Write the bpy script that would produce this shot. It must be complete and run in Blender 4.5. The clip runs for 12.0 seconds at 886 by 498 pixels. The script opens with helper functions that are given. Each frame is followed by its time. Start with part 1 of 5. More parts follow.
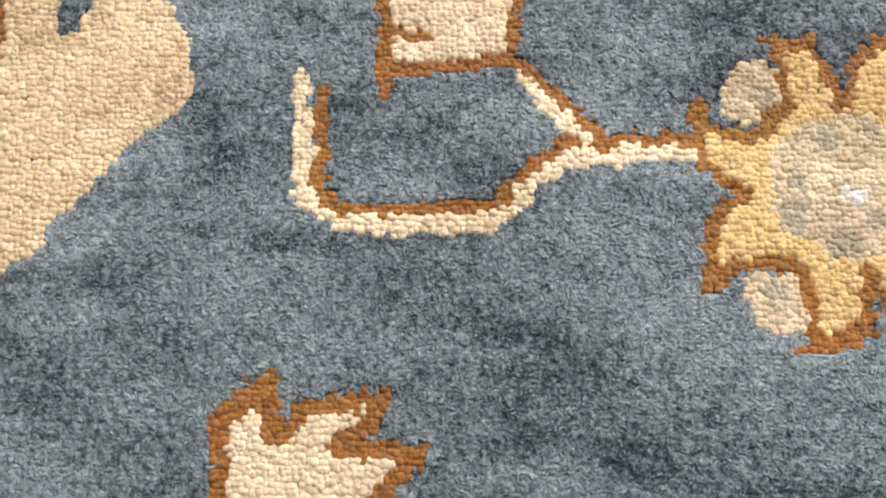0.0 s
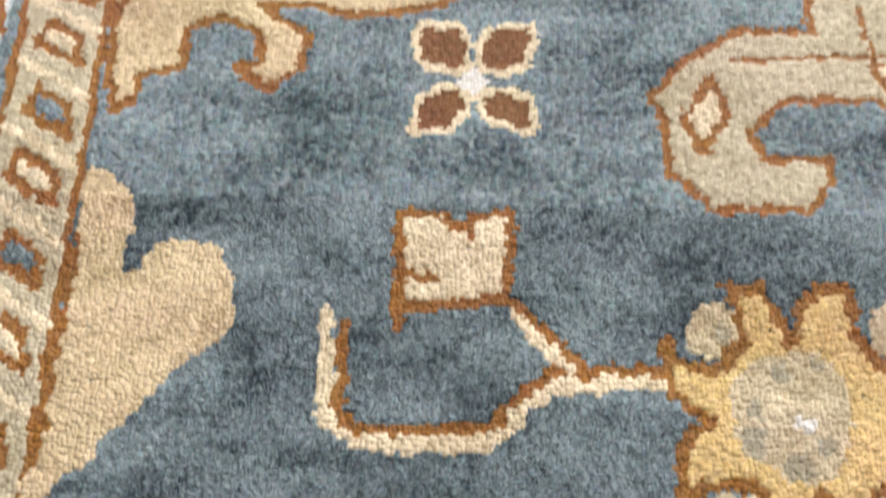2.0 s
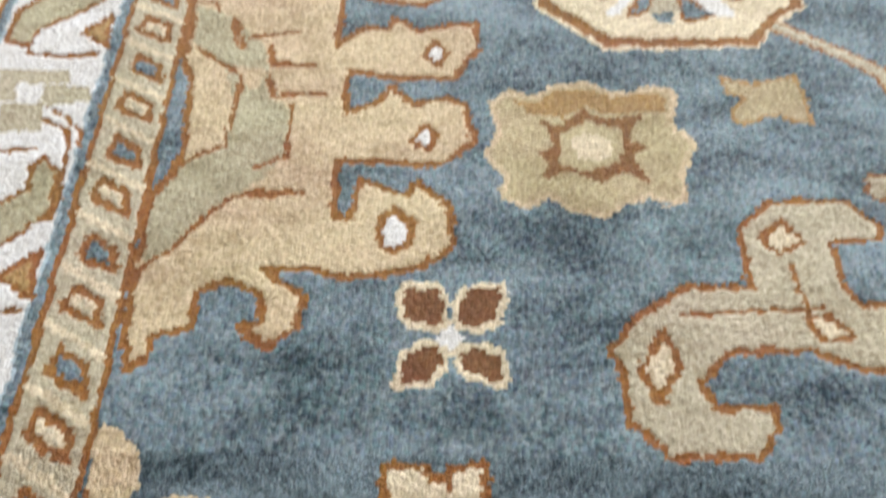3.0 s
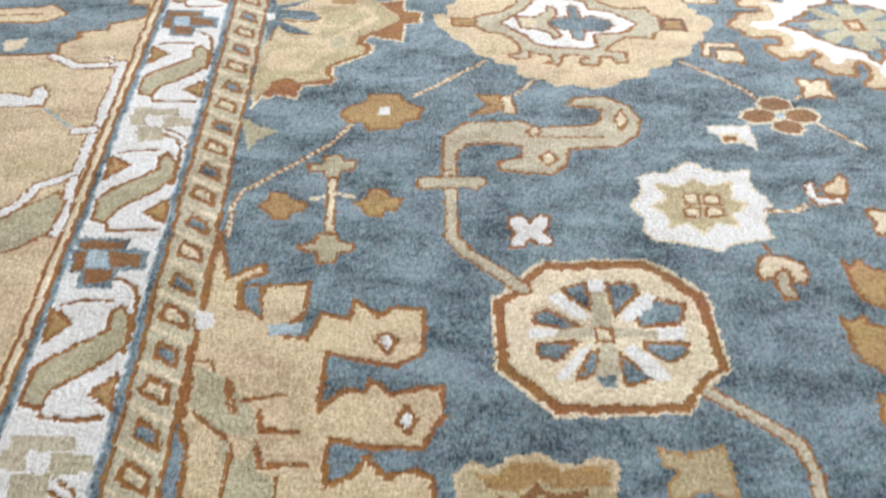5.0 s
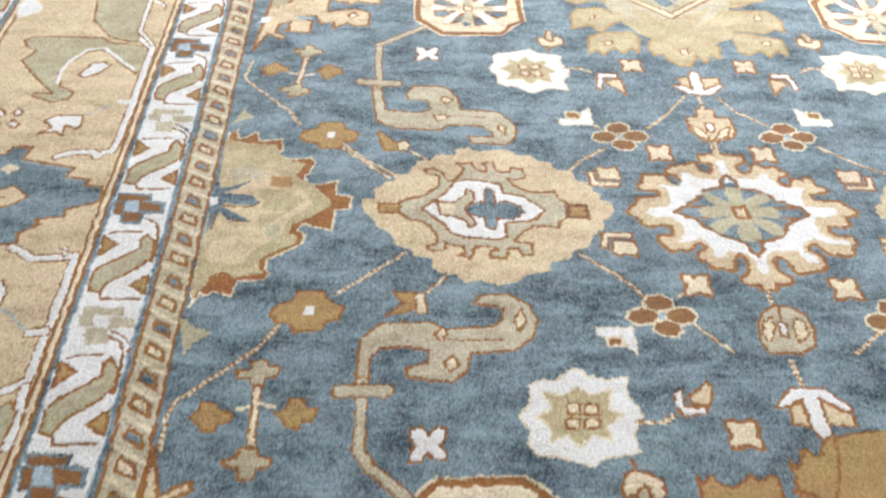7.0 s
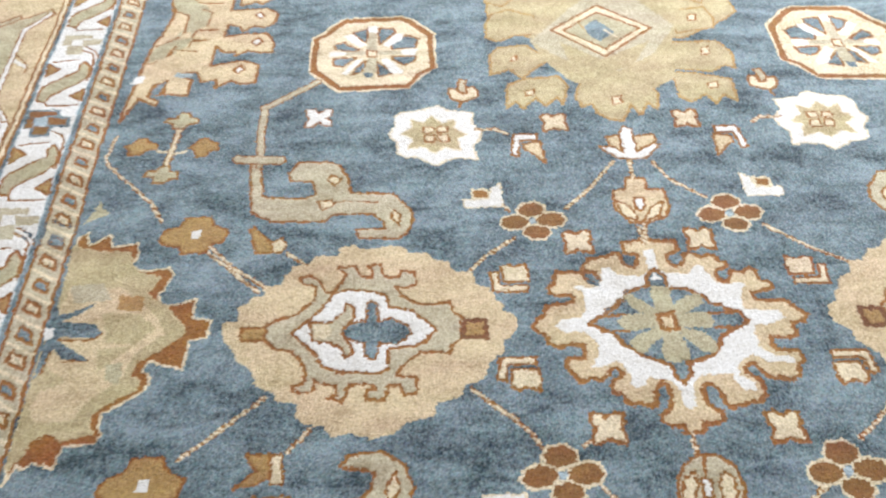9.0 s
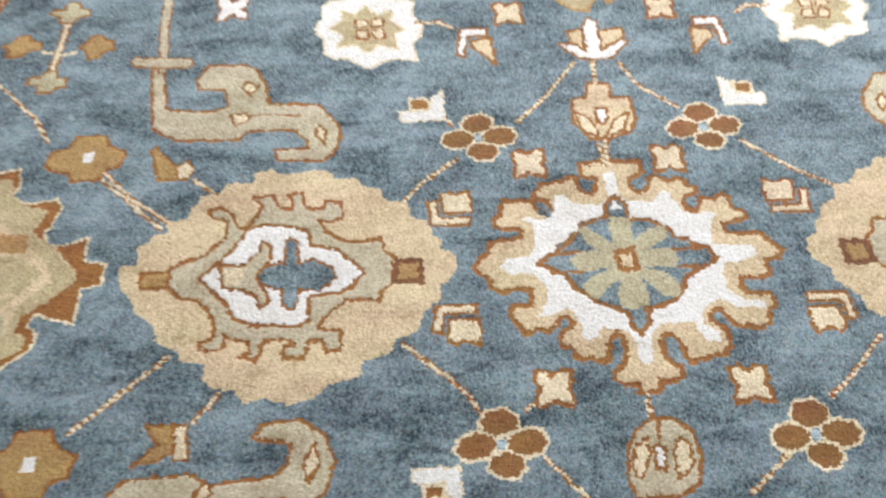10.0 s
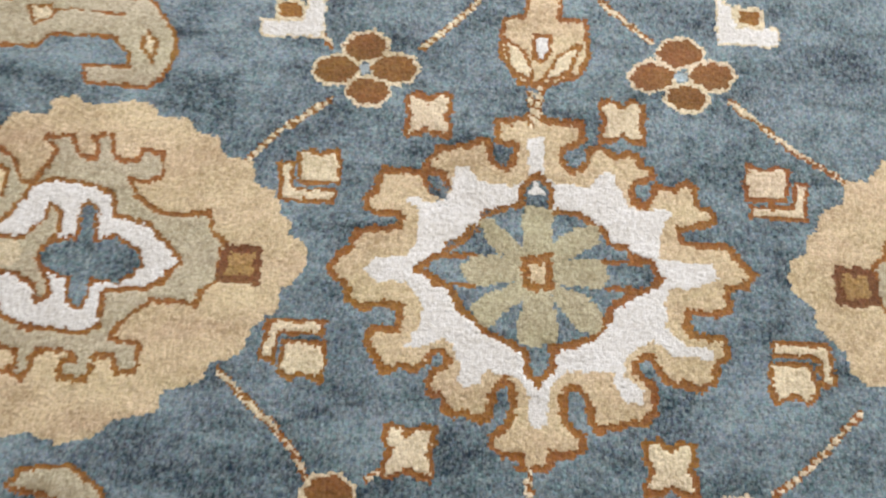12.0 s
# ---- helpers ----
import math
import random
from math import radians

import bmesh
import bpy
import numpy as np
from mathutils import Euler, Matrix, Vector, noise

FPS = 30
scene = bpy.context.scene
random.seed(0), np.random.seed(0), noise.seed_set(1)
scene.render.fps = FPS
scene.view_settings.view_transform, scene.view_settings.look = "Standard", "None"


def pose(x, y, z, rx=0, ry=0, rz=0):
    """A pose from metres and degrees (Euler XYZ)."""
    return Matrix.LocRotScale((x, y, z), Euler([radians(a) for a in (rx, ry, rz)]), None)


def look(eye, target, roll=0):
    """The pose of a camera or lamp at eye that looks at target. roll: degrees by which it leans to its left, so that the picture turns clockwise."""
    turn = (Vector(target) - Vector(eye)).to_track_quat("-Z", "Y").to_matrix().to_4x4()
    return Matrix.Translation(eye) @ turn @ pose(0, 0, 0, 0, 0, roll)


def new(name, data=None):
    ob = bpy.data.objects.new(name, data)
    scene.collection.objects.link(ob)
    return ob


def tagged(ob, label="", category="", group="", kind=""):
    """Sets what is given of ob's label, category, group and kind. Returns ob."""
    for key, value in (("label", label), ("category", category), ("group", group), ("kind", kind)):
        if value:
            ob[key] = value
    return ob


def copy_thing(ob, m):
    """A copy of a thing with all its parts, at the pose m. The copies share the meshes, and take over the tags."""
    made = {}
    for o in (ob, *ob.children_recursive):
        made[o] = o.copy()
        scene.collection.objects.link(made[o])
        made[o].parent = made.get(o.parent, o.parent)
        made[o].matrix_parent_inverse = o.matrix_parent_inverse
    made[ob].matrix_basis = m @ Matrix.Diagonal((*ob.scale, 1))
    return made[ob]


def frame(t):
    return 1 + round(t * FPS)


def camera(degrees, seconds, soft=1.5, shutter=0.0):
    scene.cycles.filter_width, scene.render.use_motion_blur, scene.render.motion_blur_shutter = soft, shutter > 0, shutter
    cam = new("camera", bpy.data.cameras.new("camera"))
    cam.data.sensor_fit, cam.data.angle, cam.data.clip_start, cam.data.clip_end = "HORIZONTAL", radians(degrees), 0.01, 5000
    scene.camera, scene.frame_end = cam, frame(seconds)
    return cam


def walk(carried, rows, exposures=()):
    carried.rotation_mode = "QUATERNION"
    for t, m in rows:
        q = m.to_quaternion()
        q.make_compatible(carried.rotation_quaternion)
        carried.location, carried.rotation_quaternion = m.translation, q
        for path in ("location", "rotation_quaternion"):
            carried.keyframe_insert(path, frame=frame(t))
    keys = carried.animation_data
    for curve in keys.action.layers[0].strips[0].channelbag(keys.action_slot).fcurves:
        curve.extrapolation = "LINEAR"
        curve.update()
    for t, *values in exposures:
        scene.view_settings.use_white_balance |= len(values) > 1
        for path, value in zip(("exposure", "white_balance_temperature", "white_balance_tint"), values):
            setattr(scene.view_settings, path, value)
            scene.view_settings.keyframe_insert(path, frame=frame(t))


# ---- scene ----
cam = camera(57.6, 12.0, 2.2, 0.5)
PATH = [
    (0, (0.075, 0.082, 0.38), (0.06, 0.456, -1.584), -1.2),
    (0.5, (0.079, 0.079, 0.381), (0.042, 0.457, -1.583), -4.0),
    (1, (0.08, 0.079, 0.39), (0.032, 0.509, -1.562), -5.2),
    (1.5, (0.08, 0.085, 0.422), (0.045, 0.69, -1.484), -2.0),
    (2, (0.075, 0.098, 0.451), (0.039, 0.856, -1.399), -0.7),
    (2.5, (0.082, 0.119, 0.49), (0.03, 1.039, -1.285), -1.9),
    (3, (0.09, 0.125, 0.529), (0.041, 1.244, -1.128), -1.4),
    (3.5, (0.095, 0.129, 0.564), (0.052, 1.43, -0.954), -0.7),
    (3.7, (0.094, 0.128, 0.576), (0.046, 1.482, -0.896), -0.9),
    (5.3, (0.105, 0.272, 0.788), (0.115, 1.654, -0.658), 1.2),
    (5.5, (0.108, 0.283, 0.815), (0.13, 1.652, -0.643), 1.9),
    (6, (0.124, 0.303, 0.921), (0.205, 1.695, -0.513), 3.9),
    (6.5, (0.156, 0.31, 1.0), (0.19, 1.754, -0.383), 2.1),
    (7, (0.213, 0.364, 1.063), (0.241, 1.761, -0.368), 1.8),
    (7.5, (0.225, 0.466, 1.103), (0.247, 1.882, -0.31), -0.5),
    (7.7, (0.232, 0.495, 1.11), (0.267, 1.897, -0.315), -0.0),
    (9.3, (0.475, 0.806, 1.081), (0.475, 2.056, -0.48), -1.5),
    (9.5, (0.483, 0.849, 1.071), (0.491, 2.04, -0.536), -1.3),
    (10, (0.521, 0.947, 1.027), (0.566, 1.954, -0.7), 0.1),
    (10.5, (0.601, 1.053, 0.954), (0.596, 1.961, -0.828), -0.0),
    (11, (0.708, 1.168, 0.922), (0.64, 1.914, -0.932), -0.9),
    (11.5, (0.727, 1.235, 0.898), (0.661, 1.867, -0.998), -1.6),
    (12, (0.72, 1.302, 0.84), (0.705, 1.844, -1.085), 1.0),
]
EXPOSURES = [(0, 0.9, 7250, 19), (1.0, 0.94, 7250, 19), (1.5, 0.9, 7200, 18), (2.0, 0.76, 6900, 14), (2.5, 0.73, 6650, 10), (3.5, 0.32, 6350, 10), (5.5, 0.25, 6300, 10), (7.5, 0.02, 6350, 10), (9.5, -0.09, 6450, 10), (10.5, -0.1, 6600, 11), (12, -0.36, 6800, 12)]
walk(cam, [(t, look(eye, target, roll)) for t, eye, target, roll in PATH], EXPOSURES)

# ---- world and light: a closed showroom lit by assumed, unseen ceiling panels ----
world = bpy.data.worlds.new("world")
world.use_nodes = True
world.node_tree.nodes["Background"].inputs["Color"].default_value = (0.9, 0.95, 1.0, 1)
world.node_tree.nodes["Background"].inputs["Strength"].default_value = 0.05
scene.world = world
CEILING = 3.0
# Assumed panels, all out of view, set ahead so the near side falls darker.
PANELS = [(1.6, 3.9), (4.2, 3.9), (1.6, 5.9), (4.2, 5.9), (-1.0, 5.3)]
for px, py in PANELS:
    lamp = bpy.data.lights.new("assumed_panel_light", "AREA")
    lamp.shape, lamp.size, lamp.size_y, lamp.energy, lamp.color = "RECTANGLE", 1.1, 0.55, 120.0, (0.965, 0.99, 1.0)
    new("assumed_panel_light", lamp).matrix_world = pose(px, py, CEILING - 0.06)


# ---- materials ----
def tree(name):
    m = bpy.data.materials.new(name)
    m.use_nodes = True
    nt = m.node_tree
    return m, nt, nt.nodes["Principled BSDF"]


def node(nt, kind, **values):
    n = nt.nodes.new(kind)
    for key, value in values.items():
        n.inputs[key].default_value = value
    return n


def maths(nt, op, a, b=0.0):
    n = nt.nodes.new("ShaderNodeMath")
    n.operation = op
    for k, v in enumerate((a, b)):
        if hasattr(v, "is_linked"):
            nt.links.new(v, n.inputs[k])
        else:
            n.inputs[k].default_value = v
    return n.outputs[0]


def yarn(name, colour, knot=0.3, fibre=0.5, abrash=0.25, ends=None, mixed=0.012):
    """Hand-spun wool: each knot a little different, fibres finer than a knot, dye lots in clouds and in bands along the weft."""
    m, nt, bsdf = tree(name)
    pos = nt.nodes.new("ShaderNodeTexCoord").outputs["Object"]

    def noisy(scale, detail, stretch=(1, 1, 1), rough=0.6, warp=0.0):
        place = nt.nodes.new("ShaderNodeMapping")
        place.inputs["Scale"].default_value = stretch
        nt.links.new(pos, place.inputs["Vector"])
        n = node(nt, "ShaderNodeTexNoise", Scale=scale, Detail=detail, Roughness=rough, Distortion=warp)
        nt.links.new(place.outputs[0], n.inputs["Vector"])
        return n.outputs["Fac"]

    def weighed(fac, weight):
        return maths(nt, "MULTIPLY", maths(nt, "SUBTRACT", fac, 0.5), weight)

    fine = noisy(900.0, 2.0, rough=0.7)
    mid = noisy(300.0, 3.0, (1, 0.55, 1), 0.65)
    brushed = noisy(70.0, 3.0, (1, 0.6, 1), 0.6, 0.3)
    bands = noisy(1.0, 5.0, (7, 26, 1), 0.65, 0.6)
    clouds = noisy(1.0, 5.0, (9, 15, 1), 0.66, 0.5)
    island = nt.nodes.new("ShaderNodeNewGeometry").outputs["Random Per Island"]
    shade = weighed(island, knot)
    for fac, weight in ((fine, fibre * 1.3), (mid, fibre * 2.0), (brushed, fibre * 0.7), (bands, abrash * 1.6), (clouds, abrash * 2.4)):
        shade = maths(nt, "ADD", shade, weighed(fac, weight))
    ramp = nt.nodes.new("ShaderNodeMapRange")
    ramp.inputs["From Min"].default_value, ramp.inputs["From Max"].default_value = -0.55, 0.47
    nt.links.new(shade, ramp.inputs["Value"])
    mix = nt.nodes.new("ShaderNodeMix")
    mix.data_type = "RGBA"
    dark = ends[0] if ends else [c * f for c, f in zip(colour, (0.66, 0.61, 0.54))]
    light = ends[1] if ends else [min(0.88, c * f) for c, f in zip(colour, (1.28, 1.3, 1.36))]
    mix.inputs[6].default_value, mix.inputs[7].default_value = (*dark, 1), (*light, 1)
    nt.links.new(ramp.outputs[0], mix.inputs[0])
    # undyed and over-dyed fibres shift the hue of single tufts
    hue = nt.nodes.new("ShaderNodeHueSaturation")
    other = maths(nt, "FRACT", maths(nt, "MULTIPLY", island, 17.3))
    lots = weighed(noisy(1.0, 3.0, (6, 15, 1), 0.55, 0.4), 0.055)
    nt.links.new(maths(nt, "ADD", maths(nt, "ADD", weighed(other, mixed), lots), 0.501), hue.inputs["Hue"])
    nt.links.new(maths(nt, "ADD", weighed(maths(nt, "FRACT", maths(nt, "MULTIPLY", island, 41.7)), mixed * 10), 0.98), hue.inputs["Saturation"])
    nt.links.new(mix.outputs[2], hue.inputs["Color"])
    nt.links.new(hue.outputs[0], bsdf.inputs["Base Color"])
    bsdf.inputs["Roughness"].default_value = 0.65
    bsdf.inputs["Specular IOR Level"].default_value = 0.18
    bsdf.inputs["Sheen Weight"].default_value = 0.16
    bsdf.inputs["Sheen Roughness"].default_value = 0.4
    bump = node(nt, "ShaderNodeBump", Strength=0.6, Distance=0.001)
    nt.links.new(maths(nt, "ADD", fine, mid), bump.inputs["Height"])
    nt.links.new(bump.outputs[0], bsdf.inputs["Normal"])
    return m


YARNS = ["blue", "tan", "cream", "ivory", "gold", "camel", "stone", "sage", "rust", "brown", "sky", "russet", "amber", "slate", "fawn"]
COLOURS = {
    "tan": (0.512, 0.404, 0.268), "cream": (0.585, 0.495, 0.36), "ivory": (0.63, 0.622, 0.625), "gold": (0.4, 0.328, 0.198),
    "camel": (0.33, 0.205, 0.08), "stone": (0.415, 0.365, 0.27), "sage": (0.37, 0.33, 0.225), "rust": (0.24, 0.1, 0.026),
    "brown": (0.165, 0.068, 0.028), "sky": (0.31, 0.38, 0.43), "russet": (0.2, 0.09, 0.028),
    "amber": (0.55, 0.385, 0.185), "slate": (0.32, 0.29, 0.225), "fawn": (0.47, 0.39, 0.28)}
WOOL = [yarn("blue wool", (0.1, 0.14, 0.18), 0.42, 0.78, 0.82, ((0.016, 0.031, 0.044), (0.23, 0.298, 0.343)), 0.07)]
WOOL += [yarn(n + " wool", COLOURS[n], *((0.2, 0.35, 0.3) if n == "ivory" else (0.45, 0.8, 0.62))) for n in YARNS[1:]]


def plain(name, colour, rough=0.7, scale=8.0, amount=0.12):
    m, nt, bsdf = tree(name)
    pos = nt.nodes.new("ShaderNodeTexCoord").outputs["Object"]
    big = node(nt, "ShaderNodeTexNoise", Scale=scale, Detail=6.0, Roughness=0.65)
    nt.links.new(pos, big.inputs["Vector"])
    mix = nt.nodes.new("ShaderNodeMix")
    mix.data_type = "RGBA"
    mix.inputs[6].default_value = (*[c * (1 - amount) for c in colour], 1)
    mix.inputs[7].default_value = (*[min(0.9, c * (1 + amount)) for c in colour], 1)
    nt.links.new(big.outputs["Fac"], mix.inputs[0])
    nt.links.new(mix.outputs[2], bsdf.inputs["Base Color"])
    bsdf.inputs["Roughness"].default_value = rough
    return m


PLASTER = plain("wall paint", (0.72, 0.71, 0.68))
CEILING_PAINT = plain("ceiling paint", (0.8, 0.8, 0.78))
CONCRETE = plain("sealed concrete", (0.3, 0.29, 0.27), 0.45, 3.0, 0.2)
JUTE = plain("jute backing", (0.34, 0.27, 0.17), 0.9, 90.0, 0.3)
METAL = plain("white enamel", (0.75, 0.75, 0.74), 0.35)
# Glow for the added ceiling fixtures, which stay out of view.
GLOW, glow_tree, glow_bsdf = tree("assumed lamp diffuser")
glow_bsdf.inputs["Emission Color"].default_value = (0.965, 0.99, 1.0, 1)
glow_bsdf.inputs["Emission Strength"].default_value = 4.0


# ---- structure ----
def part(name, bm, material, parent=None, label=""):
    data = bpy.data.meshes.new(name)
    bm.to_mesh(data)
    bm.free()
    data.materials.append(material)
    ob = new(name, data)
    ob.parent = parent
    return tagged(ob, label)


def box(x0, y0, z0, x1, y1, z1, bevel=0.0):
    bm = bmesh.new()
    bmesh.ops.create_cube(bm, size=1.0, matrix=Matrix.Translation(((x0 + x1) / 2, (y0 + y1) / 2, (z0 + z1) / 2)) @ Matrix.Diagonal((x1 - x0, y1 - y0, z1 - z0, 1)))
    if bevel:
        bmesh.ops.bevel(bm, geom=bm.edges[:], offset=bevel, segments=2, affect="EDGES")
    return bm


FLOOR = -0.016
RX0, RX1, RY0, RY1 = -4.2, 5.8, -3.6, 7.2
tagged(part("floor", box(RX0 - 0.15, RY0 - 0.15, FLOOR - 0.2, RX1 + 0.15, RY1 + 0.15, FLOOR), CONCRETE), "grey sealed concrete showroom floor", "floor", kind="structure")
tagged(part("ceiling", box(RX0 - 0.15, RY0 - 0.15, CEILING, RX1 + 0.15, RY1 + 0.15, CEILING + 0.2), CEILING_PAINT), "white painted showroom ceiling", "ceiling", kind="structure")
for name, corners in (("wall_west", (RX0 - 0.15, RY0, RX0, RY1)), ("wall_east", (RX1, RY0, RX1 + 0.15, RY1)), ("wall_south", (RX0 - 0.15, RY0 - 0.15, RX1 + 0.15, RY0)), ("wall_north", (RX0 - 0.15, RY1, RX1 + 0.15, RY1 + 0.15))):
    x0, y0, x1, y1 = corners
    tagged(part(name, box(x0, y0, FLOOR, x1, y1, CEILING), PLASTER), "plain off-white painted wall", "wall", kind="structure")


# Added fixture, never in view, housing one of the assumed lamps.
def assumed_ceiling_light():
    lamp = new("assumed_ceiling_light")
    part("frame", box(-0.6, -0.32, -0.05, 0.6, 0.32, 0.0, 0.006), METAL, lamp)
    part("diffuser", box(-0.57, -0.29, -0.055, 0.57, 0.29, -0.046), GLOW, lamp, "glowing white diffuser of an assumed panel light")
    return tagged(lamp, "assumed white panel light on the ceiling, out of view", "ceiling light", "ceiling panel lights")


first = assumed_ceiling_light()
first.matrix_basis = pose(*PANELS[0], CEILING)
for px, py in PANELS[1:]:
    copy_thing(first, pose(px, py, CEILING))

# ---- the rug: a chart of knots, one yarn to a knot ----
KNOT = 0.00275
GX0, GY0, GNX, GNY = -1.1, -0.06, 1010, 1000
chart = np.zeros((GNY, GNX), np.uint8)
owner = np.zeros((GNY, GNX), np.int16)
gx = GX0 + (np.arange(GNX) + 0.5) * KNOT
gy = GY0 + (np.arange(GNY) + 0.5) * KNOT
CX, CY = np.meshgrid(gx, gy)
rng = np.random.default_rng(4)


def smooth_noise(step, seed):
    """Random values on a coarse lattice, blended over the chart."""
    r = np.random.default_rng(seed).standard_normal((GNY // step + 3, GNX // step + 3))
    v, u = np.arange(GNY) / step, np.arange(GNX) / step
    iv, iu = v.astype(int), u.astype(int)
    fv, fu = (v - iv)[:, None], (u - iu)[None, :]
    fv, fu = fv * fv * (3 - 2 * fv), fu * fu * (3 - 2 * fu)
    a, b = r[np.ix_(iv, iu)], r[np.ix_(iv, iu + 1)]
    c, d = r[np.ix_(iv + 1, iu)], r[np.ix_(iv + 1, iu + 1)]
    return (a * (1 - fu) + b * fu) * (1 - fv) + (c * (1 - fu) + d * fu) * fv


def steps(wide, high, seed):
    """One random value for each small block of knots, for stair-stepped outlines."""
    r = np.random.default_rng(seed).standard_normal((GNY // high + 1, GNX // wide + 1))
    return np.kron(r, np.ones((high, wide)))[:GNY, :GNX]


# The weaver's unevenness: outlines wander by a knot or so.
WX = CX + KNOT * (0.14 * smooth_noise(6, 1) + 0.1 * smooth_noise(2, 2) + 0.3 * steps(2, 2, 6))
WY = CY + KNOT * (0.14 * smooth_noise(6, 3) + 0.1 * smooth_noise(2, 5) + 0.3 * steps(3, 2, 7))
MOTIFS = [("field", "abrashed blue wool field of the rug")]


class Motif:
    """One woven figure: outlines in knots from its centre, which may be mirrored or stretched."""

    def __init__(self, name, label, x, y, sx=1, sy=1):
        self.place = (x, y, sx * KNOT, sy * KNOT)
        MOTIFS.append((name, label))
        self.number = len(MOTIFS) - 1

    def points(self, knots):
        x, y, sx, sy = self.place
        p = np.array(knots, float)
        return np.stack([x + p[:, 0] * sx, y + p[:, 1] * sy], 1)

    def window(self, p, margin):
        i0, j0 = np.floor((p.min(0) - (GX0, GY0)) / KNOT - margin).astype(int)
        i1, j1 = np.ceil((p.max(0) - (GX0, GY0)) / KNOT + margin).astype(int)
        i0, j0, i1, j1 = max(i0, 0), max(j0, 0), min(i1, GNX), min(j1, GNY)
        return (slice(j0, max(j1, j0)), slice(i0, max(i1, i0)))

    def put(self, win, mask, colour):
        chart[win][mask] = YARNS.index(colour)
        owner[win][mask] = self.number

    def near(self, win, p, closed):
        x, y = WX[win], WY[win]
        best = np.full(x.shape, 1e9)
        q = np.roll(p, -1, 0) if closed else p[1:]
        for a, b in zip(p, q):
            d = b - a
            s = np.clip(((x - a[0]) * d[0] + (y - a[1]) * d[1]) / max(d @ d, 1e-12), 0, 1)
            np.minimum(best, np.hypot(x - a[0] - s * d[0], y - a[1] - s * d[1]), out=best)
        return best / KNOT

    def fill(self, colour, knots, edge="", width=1.5):
        p = self.points(knots)
        win = self.window(p, 4)
        x, y = WX[win], WY[win]
        inside = np.zeros(x.shape, bool)
        for a, b in zip(p, np.roll(p, -1, 0)):
            if a[1] != b[1]:
                inside ^= ((a[1] > y) != (b[1] > y)) & (x < (b[0] - a[0]) * (y - a[1]) / (b[1] - a[1]) + a[0])
        self.put(win, inside, colour)
        if edge:
            ragged = width * rng.uniform(0.5, 0.78, x.shape)
            self.put(win, self.near(win, p, True) < ragged, edge)

    def line(self, colour, width, knots):
        p = self.points(knots)
        win = self.window(p, width + 2)
        self.put(win, self.near(win, p, False) < width / 2, colour)

    def band(self, colour, edge, width, knots):
        p = self.points(knots)
        win = self.window(p, width + 5)
        d = self.near(win, p, False)
        if width < 2.5:
            # thin stems: cream and rust knots alternate along them
            self.put(win, d < 1.1 + width / 4, edge)
            self.put(win, (d < 0.75 + width / 4) & (((WX[win] * 0.6 + WY[win]) / KNOT % 4) < 2.6), colour)
        else:
            self.put(win, d < width / 2 + 1.25, edge)
            self.put(win, d < width / 2, colour)


# Border stripes lean slightly with the hand-made edge of the rug.
EDGE = CX + 0.1474 + 0.048 * CY + KNOT * 0.4 * smooth_noise(6, 9)


def stripe(motif, colour, a, b):
    whole = (slice(0, GNY), slice(0, GNX))
    motif.put(whole, (EDGE < a) & (EDGE >= b), colour)


main = Motif("main_border", "wide tan wool main border", 0, 0)
stripe(main, "tan", -0.205, -0.61)
stripes = Motif("inner_stripes", "narrow rust and cream wool stripes", 0, 0)
for colour, a, b in (("rust", -0.189, -0.195), ("cream", -0.195, -0.203), ("rust", -0.203, -0.2085), ("rust", -0.588, -0.594), ("cream", -0.594, -0.603), ("rust", -0.603, -0.609)):
    stripe(stripes, colour, a, b)
guard = Motif("white_guard_stripe", "white wool guard stripe edged in blue", 0, 0)
stripe(guard, "ivory", -0.07, -0.182)
stripe(guard, "blue", -0.064, -0.0715)
stripe(guard, "sky", -0.0715, -0.0743)
stripe(guard, "blue", -0.182, -0.189)
stripe(guard, "sky", -0.1795, -0.182)
outer = Motif("outer_guard_stripe", "white wool outer guard stripe", 0, 0)
stripe(outer, "ivory", -0.621, -0.8)
stripe(outer, "blue", -0.609, -0.621)
chain = Motif("chain_guard_stripe", "narrow grey-beige guard stripe between rust lines", 0, 0)
stripe(chain, "stone", 0.0, -0.064)
stripe(chain, "rust", 0.0, -0.0058)
stripe(chain, "rust", -0.058, -0.064)
rim = Motif("field_edge", "thin blue line along the field", 0, 0)
stripe(rim, "blue", 0.014, 0.0)


def edge_x(u, y):
    return u - 0.1474 - 0.048 * y


def chain_link(y, colour):
    m = Motif("chain_link", colour + " slanted lozenge ringed in rust", edge_x(-0.031, y), y)
    m.line("cream", 2.4, ((-9, -5), (9, -15)))
    if colour == "cream":
        m.fill(colour, ((-6, 0), (-5, 7), (4, 2), (6, -6)), "rust", 1.9)
        m.line("stone", 1.2, ((-1, 2), (2, -2)))
    else:
        m.fill(colour, ((-5, -1), (-4, 6), (4, 1), (6, -7)), "rust", 1.8)


